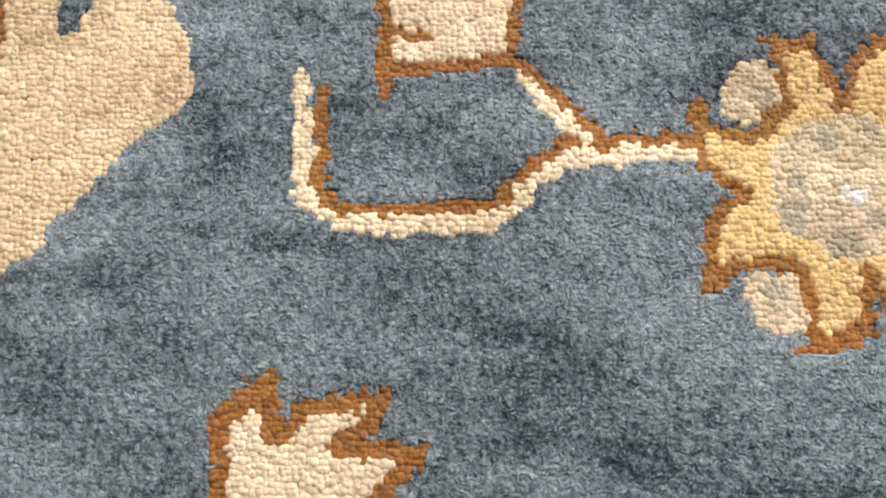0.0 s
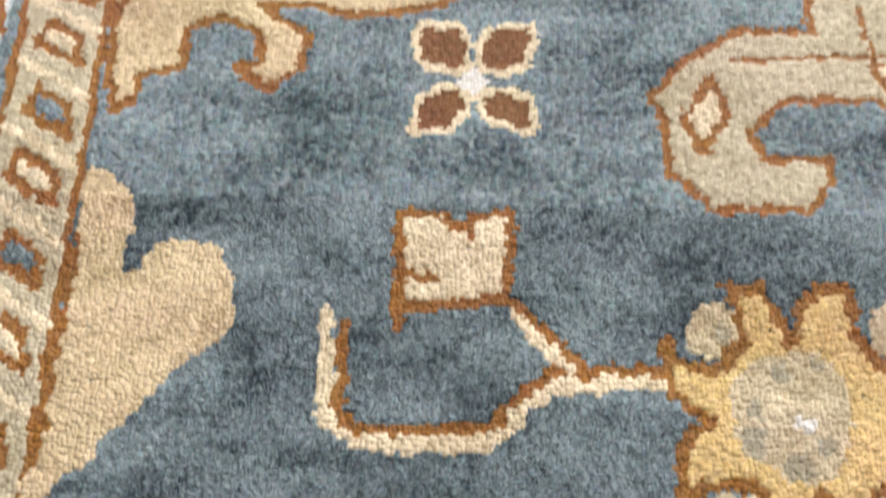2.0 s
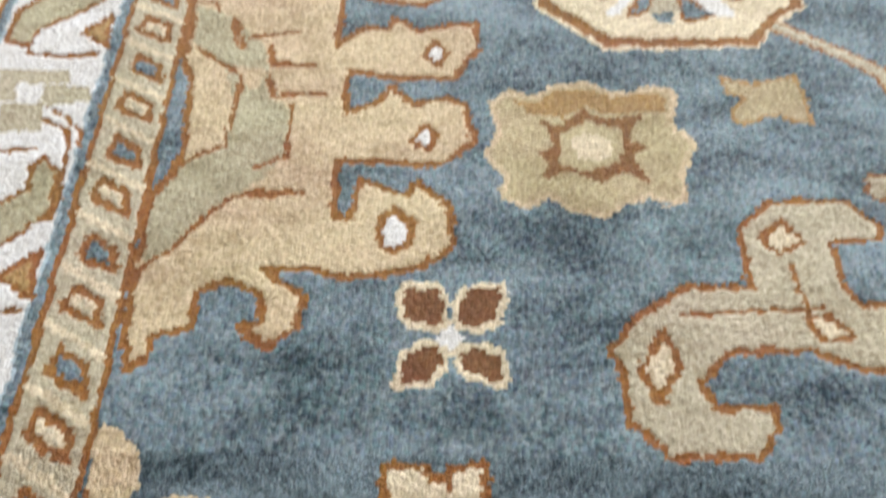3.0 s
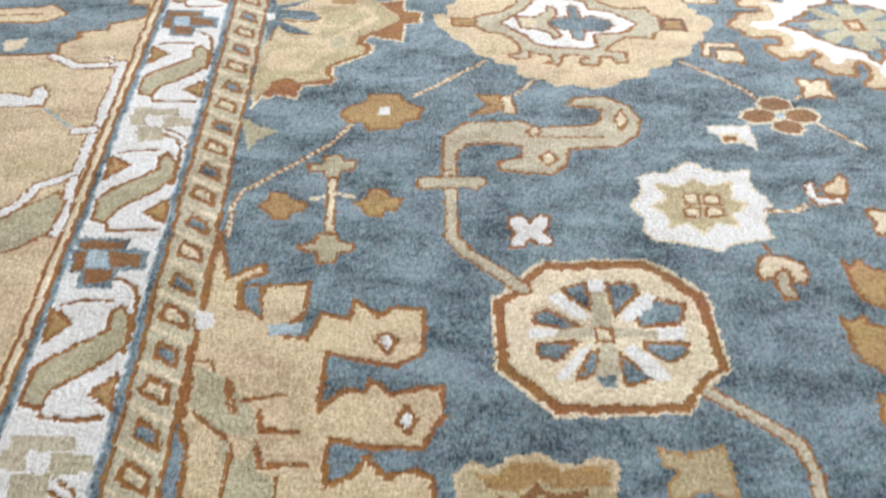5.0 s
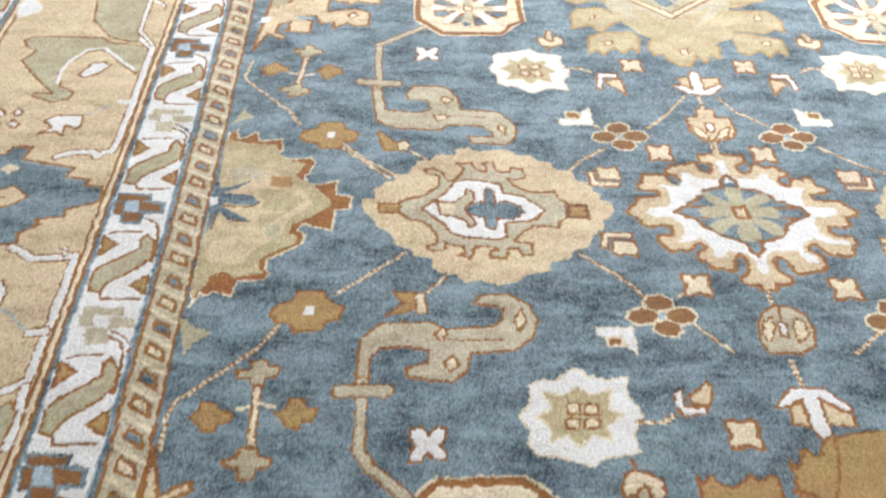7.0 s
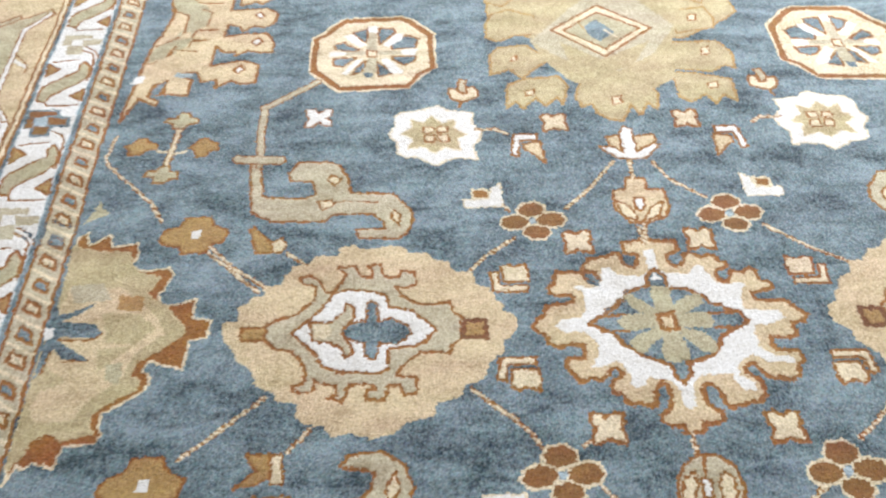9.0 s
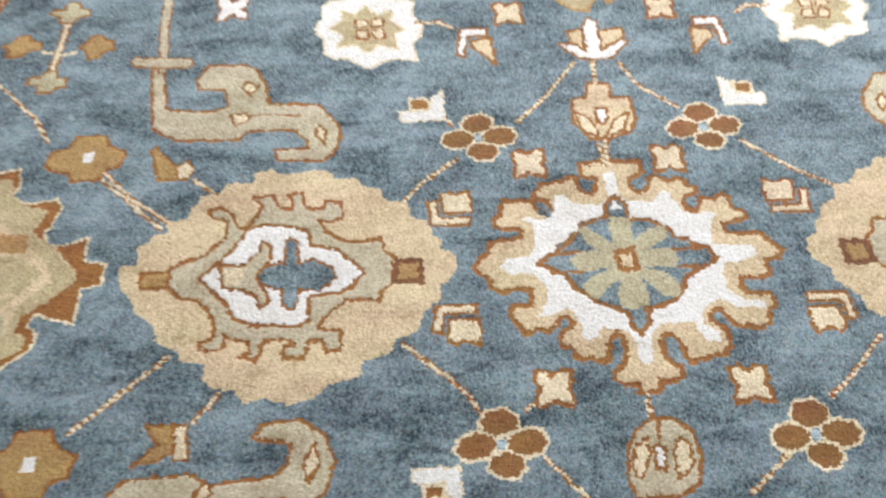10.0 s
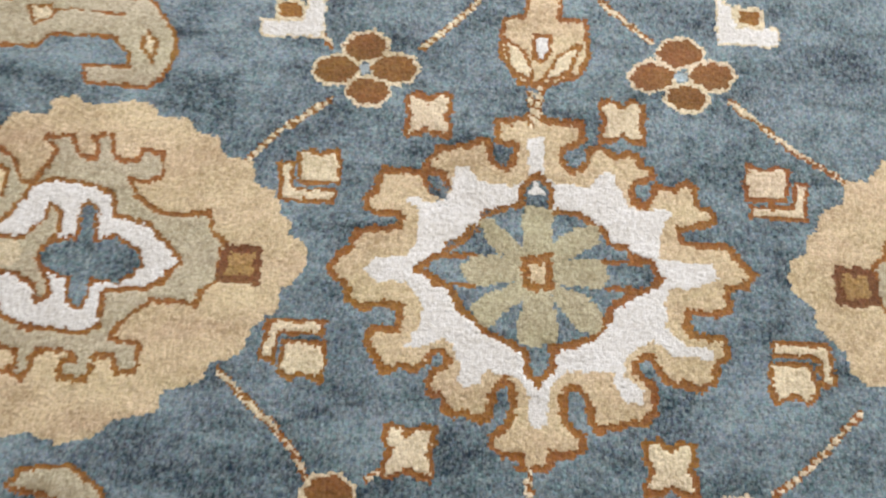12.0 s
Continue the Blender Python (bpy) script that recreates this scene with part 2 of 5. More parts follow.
def octagon_rosette(x=0.293, y=0.826, sx=1, sy=1):
    m = Motif("octagon_rosette", "cream octagon with rust ring and eight-spoked wheel", x, y, sx, sy)
    m.fill("cream", ((-50, 19), (-41, 26), (-35, 34), (-26, 42), (21, 44), (30, 40), (48, 22), (48, 0), (49, -17), (38, -26), (27, -39), (-26, -42), (-38, -30), (-49, -20)))
    m.fill("rust", ((-48, 18), (-39, 24), (-33, 33), (-25, 41), (21, 43), (29, 38), (46, 21), (46, 0), (48, -17), (37, -24), (27, -38), (-25, -40), (-37, -28), (-48, -19)))
    m.fill("cream", ((-44, 16), (-36, 22), (-30, 29), (-24, 36), (19, 38), (26, 34), (41, 18), (42, 0), (43, -16), (34, -22), (25, -34), (-23, -36), (-34, -25), (-43, -16)))
    m.fill("blue", ((-18, 25), (-6, 29), (-6, 13), (-12, 17)), "rust", 1.5)
    m.fill("blue", ((3, 29), (15, 28), (16, 23), (4, 10), (3, 21)), "rust", 1.5)
    m.fill("blue", ((13, 10), (24, 20), (35, 16), (32, 6), (14, 4)), "rust", 1.5)
    m.fill("blue", ((14, -4), (33, -4), (31, -10), (23, -14), (15, -8)), "rust", 1.5)
    m.fill("blue", ((2, -9), (16, -22), (4, -26), (3, -16)), "rust", 1.5)
    m.fill("blue", ((-10, -11), (-5, -8), (-8, -21), (-16, -24)), "rust", 1.5)
    m.fill("blue", ((-31, -6), (-13, -5), (-23, -15), (-30, -13)), "rust", 1.5)
    m.fill("blue", ((-31, 10), (-25, 13), (-12, 4), (-16, 2), (-31, 5)), "rust", 1.5)
    m.fill("blue", ((-7, -22), (1, -21), (0, -27), (-6, -27)))
    m.fill("ivory", ((-25, 20), (-18, 23), (-6, 9), (-12, 7)))
    m.fill("ivory", ((6, 8), (16, 22), (23, 22), (21, 15), (11, 7)))
    m.fill("ivory", ((-34, 2), (-22, 2), (-22, -2), (-34, -4)))
    m.fill("ivory", ((21, 3), (34, 5), (32, -3), (21, -2)))
    m.fill("ivory", ((-24, -23), (-13, -8), (-8, -6), (-16, -19), (-18, -23)))
    m.fill("ivory", ((5, -8), (10, -5), (23, -20), (22, -23), (15, -23)))
    m.fill("ivory", ((-5, 31), (2, 31), (2, 24), (-6, 24)))
    m.fill("stone", ((-5, 24), (1, 24), (2, 8), (2, 3), (21, 2), (21, -2), (2, -2), (3, -15), (3, -21), (-8, -22), (-4, -5), (-7, -2), (-22, -2), (-22, 2), (-6, 3)))
    m.fill("cream", ((-5, 3), (2, 3), (2, -4), (-5, -4)), "rust", 1.4)


def leaf_spray(x=-0.096, y=0.228, sx=1, sy=1):
    m = Motif("leaf_spray", "tan wool leaf spray against the guard stripe", x, y, sx, sy)
    m.fill("tan", ((-23, 39), (-17, 36), (-12, 31), (-11, 22), (-11, 16), (-11, 12), (-7, 14), (-5, 19), (2, 20), (8, 20), (11, 16), (13, 12), (15, 1), (12, -3), (5, -8), (1, -13), (-3, -19), (-8, -23), (-10, -28), (-15, -32), (-17, -36), (-17, -48), (-17, -55), (-21, -55), (-22, -36), (-22, -30), (-22, -12), (-23, 21), (-24, 35)))
    m.line("rust", 2.5, ((-22, 20), (-22, -3), (-21, -29)))


def hooked_stem(x=0.049, y=0.195, sx=1, sy=1):
    m = Motif("hooked_stem", "hooked stem in rust and cream wool", x, y, sx, sy)
    m.line("cream", 3.4, ((-18, 16), (-17, -5), (-10, -10), (17, -10), (29, 2), (54, 4)))
    m.line("rust", 2.7, ((-14, 14), (-14, -5), (-10, -8), (17, -7), (26, 2), (30, 5), (40, 6), (54, 6)))
    m.line("cream", 2.8, ((22, 18), (34, 6)))
    m.line("rust", 2.3, ((21, 21), (36, 7)))


def square_bud(x=0.074, y=0.278, sx=1, sy=1):
    m = Motif("square_bud", "cream square bud outlined in rust wool", x, y, sx, sy)
    m.fill("cream", ((-13, 10), (-3, 10), (1, 7), (4, 10), (12, 11), (11, -9), (-12, -12), (-12, -4)), "rust", 2)
    m.line("rust", 2, ((-11, -4), (-4, -5)))
    m.line("rust", 2.6, ((-13, -7), (-12, -16)))
    m.line("rust", 2, ((3, 8), (3, 4)))


def gold_palmette_flower(x=0.272, y=0.184, sx=1, sy=1):
    m = Motif("gold_palmette_flower", "gold flower with grey petals and rust outline", x, y, sx, sy)
    m.fill("fawn", ((-22, 22), (-20, 24), (-17, 26), (-14, 26), (-12, 22), (-12, 16), (-14, 14), (-22, 14), (-23, 18)))
    m.fill("fawn", ((-21, -15), (-18, -14), (-12, -14), (-10, -17), (-10, -24), (-18, -24), (-19, -22), (-20, -21)))
    m.fill("fawn", ((26, 20), (25, 26), (21, 27), (17, 25), (15, 16), (18, 14), (24, 15)))
    m.fill("fawn", ((17, -13), (6, -14), (4, -24), (12, -23), (16, -18)))
    m.fill("amber", ((-1, 16), (-2, 21), (-4, 25), (-6, 28), (-10, 29), (-12, 28), (-11, 22), (-11, 17), (-14, 15), (-15, 12), (-20, 11), (-24, 12), (-26, 15), (-27, 17), (-27, 11), (-27, 6), (-23, 3), (-19, 0), (-23, -2), (-25, -5), (-26, -10), (-27, -16), (-24, -15), (-23, -13), (-18, -12), (-13, -12), (-10, -14), (-9, -18), (-9, -25), (-3, -25), (0, -23), (1, -14)) + ((9, -26), (11, -13), (21, -11), (23, -14), (24, -4), (20, 1), (28, 8), (28, 16), (16, 13), (13, 20), (13, 30), (6, 30), (3, 26)), "rust", 2.1)
    m.fill("fawn", ((-15, 8), (-11, 12), (-7, 14), (-1, 15), (6, 15), (9, 9), (9, 1), (7, -7), (3, -11), (-2, -12), (-6, -11), (-8, -8), (-13, -7), (-14, -2), (-15, 3)))
    m.fill("slate", ((-7, 11), (-5, 13), (-3, 13), (-2, 10), (-4, 8), (-6, 8)))
    m.fill("slate", ((-12, 3), (-11, 5), (-9, 5), (-8, 2), (-9, 0), (-12, 1)))
    m.fill("slate", ((-14, -3), (-12, -1), (-9, -1), (-8, -4), (-10, -7), (-13, -6)))
    m.fill("slate", ((-6, -8), (-4, -5), (-1, -6), (0, -9), (-2, -11), (-5, -11)))
    m.fill("slate", ((2, 13), (3, 14), (4, 14), (5, 12), (4, 11), (2, 11)))
    m.fill("slate", ((1, -4), (3, -2), (5, -3), (5, -5), (4, -7), (2, -7)))
    m.fill("slate", ((-18, 20), (-16, 21), (-15, 21), (-14, 19), (-15, 17), (-17, 17)))
    m.fill("slate", ((-18, -16), (-16, -15), (-14, -15), (-13, -17), (-14, -19), (-17, -19)))
    m.fill("cream", ((-7, 6), (-3, 6), (-2, 3), (-6, 2)))
    m.fill("cream", ((2, 5), (5, 6), (5, 2), (2, 2)))
    m.fill("ivory", ((-3, 0), (0, 2), (2, 1), (2, -1), (0, -2), (-2, -1)))
    m.line("rust", 2.2, ((-15, 30), (-6, 30)))
    m.line("rust", 2.2, ((-12, -27), (-3, -26)))


def maple_leaf(x=0.008, y=0.055, sx=1, sy=1):
    m = Motif("maple_leaf", "cream serrated leaf outlined in rust wool", x, y, sx, sy)
    m.fill("cream", ((-12, -13), (-14, 6), (-9, 10), (-6, 13), (-5, 4), (-3, 4), (1, 9), (14, 10), (10, 5), (6, 2), (20, 1), (16, -3), (13, -7), (11, -13)), "rust", 2.6)


def brown_cross_flower(x=0.082, y=0.404, sx=1, sy=1):
    m = Motif("brown_cross_flower", "dark brown four-petalled flower with cream outline", x, y, sx, sy)
    m.fill("brown", ((-14, 16), (-4, 16), (-1, 9), (-1, 4), (-5, 2), (-12, 4), (-15, 10)), "cream", 1.4)
    m.fill("brown", ((14, 17), (4, 15), (1, 9), (2, 4), (6, 2), (12, 4), (15, 11)), "cream", 1.4)
    m.fill("brown", ((-14, -15), (-13, -5), (-8, -2), (-1, -2), (-1, -8), (-5, -14)), "cream", 1.4)
    m.fill("brown", ((15, -14), (13, -4), (8, -2), (1, -2), (2, -8), (5, -12)), "cream", 1.4)
    m.line("cream", 1.6, ((-3, 4), (3, -4)))
    m.line("cream", 1.6, ((3, 4), (-3, -4)))
    m.fill("ivory", ((0, 4), (4, 0), (0, -4), (-4, 0)))


def curled_vine(x=0.217, y=1.180, sx=1, sy=1):
    m = Motif("curled_vine", "grey-beige curled vine outlined in rust wool", x, y, sx, sy)
    m.fill("stone", ((-44, -29), (-44, 3), (-32, 16), (-2, 18), (7, 12), (36, 15), (43, 20), (44, 30), (26, 34), (30, 40), (48, 42), (60, 34), (65, 21), (61, 7), (49, -3), (23, -6), (20, -19), (12, -27), (-14, -24), (-15, -17), (-3, -13), (-2, -4), (-12, -2), (-31, -3), (-37, -10), (-37, -29)), "rust", 1.5)
    m.line("rust", 1.2, ((2, 4), (44, 5)))
    m.fill("cream", ((55, 30), (58, 21), (53, 12), (50, 20)), "rust", 1.2)
    m.fill("cream", ((12, -8), (16, -14), (11, -20), (7, -13)), "rust", 1.2)
    m.fill("cream", ((6, 14), (9, 9), (5, 4), (1, 8)), "rust", 1.2)
    m.band("stone", "rust", 5, ((-40, -27), (-39, -72), (-32, -82), (-14, -97), (-7, -104)))
    m.band("stone", "rust", 7, ((-53, -34), (-26, -33)))


def gold_flower(x=0.195, y=0.591, sx=1, sy=1):
    m = Motif("gold_flower", "ragged gold flower with brown star", x, y, sx, sy)
    m.fill("gold", ((-29, 19), (-23, 23), (-15, 21), (-8, 26), (3, 27), (10, 23), (16, 23), (23, 26), (30, 24), (29, 16), (28, 10), (34, 1), (29, -9), (28, -21), (22, -22), (18, -19), (11, -22), (4, -27), (-5, -25), (-12, -20), (-20, -24), (-26, -20), (-25, -12), (-31, -4), (-27, 5), (-28, 13)), "tan", 1.6)
    m.fill("camel", ((-23, 20), (-15, 19), (-8, 24), (3, 25), (10, 22), (23, 24), (28, 21), (27, 15), (18, 15), (7, 14), (1, 17), (-6, 12), (-17, 14)))
    m.fill("russet", ((-16, 13), (-9, 9), (-5, 11), (0, 16), (7, 11), (14, 13), (19, 14), (14, 4), (20, 0), (14, -3), (19, -15), (10, -10), (4, -15), (0, -12), (-7, -10), (-14, -14), (-12, -7), (-16, -3), (-10, 0), (-12, 7)))
    m.fill("gold", ((-8, 5), (1, 11), (6, 9), (12, 7), (12, 0), (10, -6), (0, -10), (-8, -7)))
    m.fill("cream", ((-4, 2), (1, 6), (8, 3), (9, -2), (5, -6), (-3, -5)))


def gold_butterfly(x=0.363, y=0.652, sx=1, sy=1):
    m = Motif("gold_butterfly", "small gold butterfly-shaped motif", x, y, sx, sy)
    m.fill("gold", ((-13, 9), (-4, 6), (11, 11), (12, 2), (12, -11), (1, -8), (-11, -12), (-13, -6), (-8, -1), (-13, 3)), "camel", 1.2)


def corner_palmette(x=-0.041, y=0.624, sx=1, sy=1):
    m = Motif("corner_palmette", "large cream and grey-beige half palmette with armed lobes", x, y, sx, sy)
    m.fill("tan", ((-55, 131), (-46, 102), (-31, 112), (-30, 106), (-40, 100), (-38, 85), (-29, 85), (-28, 98), (-9, 100), (-9, 80), (-22, 72), (-6, 69), (-1, 83), (11, 80), (12, 91), (23, 82), (31, 87), (43, 86), (43, 63), (33, 56), (22, 57), (3, 62), (3, 34), (12, 44), (21, 43), (22, 49), (31, 42), (44, 45), (52, 45), (52, 32), (44, 18), (26, 18), (8, 21)) + ((9, 2), (19, 6), (23, 14), (31, 6), (41, 9), (48, 5), (51, -11), (40, -20), (22, -19), (8, -19), (9, -40), (14, -41), (16, -26), (30, -32), (33, -27), (44, -36), (45, -51), (35, -58), (15, -62), (5, -59), (-9, -59), (-1, -65), (4, -68), (3, -77), (-5, -84), (-13, -77), (-7, -76), (-9, -67), (-18, -63), (-27, -66), (-26, -78), (-36, -81), (-37, -88), (-41, -91), (-44, -80), (-46, -60), (-47, -34), (-41, -15), (-45, 18), (-49, 24), (-52, 55), (-53, 82), (-55, 118)), "rust", 1.9)
    m.fill("sage", ((-46, -32), (-39, -20), (-28, -14), (-29, 8), (-35, 24), (-48, 36), (-50, 55), (-36, 49), (-22, 33), (-16, 8), (-9, 4), (-8, -17), (-16, -28), (-24, -33), (-37, -52), (-44, -59), (-46, -42)))
    m.line("rust", 1.7, ((-46, -32), (-40, -19), (-28, -13), (-28, 5), (-28, 19), (-47, 33)))
    m.line("rust", 1.7, ((-45, -60), (-37, -52), (-24, -34), (-15, -31), (-1, -31)))
    m.line("rust", 1.7, ((-9, 4), (-8, -17), (-17, -22)))
    m.line("rust", 1.7, ((-36, 48), (-32, 33)))
    m.line("rust", 1.7, ((-20, 33), (-18, 24), (-4, 24)))
    m.line("rust", 1.7, ((-19, 17), (-16, 9), (2, 10)))
    m.line("rust", 1.5, ((-52, 57), (-44, 57), (-42, 52)))
    m.fill("ivory", ((-57, 84), (-48, 82), (-47, 74), (-54, 73)))
    m.fill("ivory", ((27, -37), (30, -40), (33, -42), (32, -49), (28, -52), (24, -51), (23, -45), (24, -41)), "rust", 2)
    m.fill("ivory", ((35, -4), (39, -8), (36, -14), (31, -11)), "rust", 1.8)
    m.fill("ivory", ((37, 36), (42, 30), (38, 24), (33, 29)), "rust", 1.8)
    m.fill("ivory", ((27, 73), (32, 68), (28, 62), (23, 68)), "rust", 1.8)
    m.fill("sky", ((-24, 76), (-9, 77), (-9, 71), (-22, 70)))
    m.fill("blue", ((-39, 97), (-31, 99), (-27, 79), (-36, 86)), "rust", 1.4)
    m.line("rust", 1.6, ((-34, 47), (-30, 33)))
    m.line("rust", 1.6, ((-29, 38), (-11, 41)))
    m.line("rust", 1.6, ((-20, 34), (-19, 26), (-4, 24)))
    m.line("rust", 1.6, ((-13, 11), (0, 10)))
    m.line("rust", 1.6, ((-27, 17), (-26, 11)))
    m.line("rust", 1.6, ((-17, -33), (-2, -31)))
    m.line("rust", 1.6, ((-19, 20), (-16, 11)))
    m.fill("tan", ((-32, 24), (-20, 22), (-21, 13), (-25, 13)))


def white_star_flower(x=0.448, y=1.048, sx=1, sy=1):
    m = Motif("white_star_flower", "white eight-lobed flower with gold star centre", x, y, sx, sy)
    m.fill("ivory", ((1, 33), (8, 27), (19, 25), (30, 27), (28, 13), (33, 6), (35, -2), (28, -11), (29, -23), (19, -25), (10, -26), (2, -32), (-8, -28), (-17, -26), (-26, -25), (-31, -20), (-30, -10), (-35, 0), (-28, 8), (-28, 20), (-21, 24), (-13, 24), (-6, 29)), "cream", 1)
    m.fill("gold", ((-21, 16), (-9, 13), (0, 20), (7, 14), (19, 18), (16, 5), (24, 1), (14, -6), (15, -16), (5, -12), (-3, -20), (-9, -12), (-18, -17), (-18, -7), (-25, -1), (-16, 5)), "cream", 1)
    m.fill("cream", ((-7, 8), (0, 8), (-1, 1), (-8, 1)), "rust", 1.2)
    m.fill("cream", ((3, 8), (10, 8), (10, 1), (2, 1)), "rust", 1.2)
    m.fill("cream", ((-9, -2), (-1, -2), (-2, -8), (-9, -8)), "rust", 1.2)
    m.fill("cream", ((2, -2), (10, -2), (9, -8), (1, -8)), "rust", 1.2)
    m.band("cream", "rust", 2, ((31, -4), (45, -4), (53, 1)))


def small_leaf_square(x=0.627, y=1.083, sx=1, sy=1):
    m = Motif("small_leaf_square", "small white and cream leaf square outlined in rust", x, y, sx, sy)
    m.fill("tan", ((-1, 2), (5, 6), (11, 12), (14, 8), (9, -5), (-1, -4)), "rust", 1.5)
    m.fill("ivory", ((-10, 3), (-5, 6), (-5, -6), (8, -6), (7, -10), (-7, -12), (-10, -7)), "rust", 1.3)


def mushroom_bud(x=0.525, y=0.921, sx=1, sy=1):
    m = Motif("mushroom_bud", "small cream bud outlined in rust wool", x, y, sx, sy)
    m.fill("cream", ((-12, 2), (-9, 10), (-3, 13), (3, 12), (11, 7), (11, 0), (8, -5), (2, -4), (3, 2), (0, 4), (-5, -2), (-11, -3)), "rust", 1.7)
    m.fill("stone", ((-3, 2), (2, 3), (2, -8), (3, -13), (-3, -14), (-5, -5)), "rust", 1.5)
    m.line("rust", 1.8, ((-5, 20), (-2, 13)))


def white_saltire(x=0.212, y=0.993, sx=1, sy=1):
    m = Motif("white_saltire", "small white saltire outlined in rust", x, y, sx, sy)
    m.fill("ivory", ((-10, 10), (-3, 11), (0, 6), (5, 11), (10, 11), (9, 3), (6, 0), (10, -4), (10, -9), (3, -8), (0, -4), (-4, -10), (-10, -10), (-9, -4), (-7, 0), (-10, 4)), "rust", 1.2)


def cross_sprig(x=-0.058, y=1.045, sx=1, sy=1):
    m = Motif("cross_sprig", "sprig of four small crosses in cream and gold", x, y, sx, sy)
    m.band("cream", "rust", 3, ((0, 22), (3, -28)))
    m.fill("sage", ((-14, 29), (-6, 30), (-6, 36), (3, 36), (5, 32), (11, 32), (10, 25), (4, 24), (3, 18), (-4, 19), (-6, 24), (-12, 23)), "rust", 1.3)
    m.fill("sage", ((-11, -30), (-4, -28), (-3, -22), (6, -22), (8, -27), (15, -28), (14, -33), (8, -35), (7, -40), (0, -41), (-2, -34), (-10, -33)), "rust", 1.3)
    m.fill("camel", ((-35, -3), (-30, 1), (-30, 7), (-21, 6), (-18, 1), (-10, 0), (-11, -6), (-18, -8), (-19, -12), (-26, -12), (-29, -7)), "rust", 1.2)
    m.fill("camel", ((13, 0), (18, 3), (20, 10), (28, 9), (29, 4), (36, 3), (34, -5), (29, -6), (26, -10), (20, -9), (17, -4)), "rust", 1.2)
    m.line("cream", 2.4, ((-9, 3), (-3, 4)))
    m.line("cream", 2.4, ((4, 6), (12, 4)))


def gold_rosette(x=0.005, y=1.251, sx=1, sy=1):
    m = Motif("gold_rosette", "gold rosette with white centre", x, y, sx, sy)
    m.fill("camel", ((-24, -3), (-20, 5), (-12, 7), (-9, 15), (7, 16), (11, 8), (21, 3), (19, -7), (12, -9), (9, -16), (-7, -17), (-10, -11), (-20, -9)), "rust", 1.3)
    m.fill("ivory", ((-3, 3), (3, 4), (3, -4), (-3, -4)))


def diagonal_stem(x=-0.027, y=1.171, sx=1, sy=1):
    m = Motif("stem", "thin cream and rust diagonal stem", x, y, sx, sy)
    m.band("cream", "rust", 1.3, ((-5, 17), (-15, 0), (-36, -21), (-54, -38), (-58, -47), (-56, -70)))
    m = Motif("stem", "thin cream and rust diagonal stem", x, y, sx, sy)
    m.band("cream", "rust", 1.3, ((27, 42), (69, 80)))


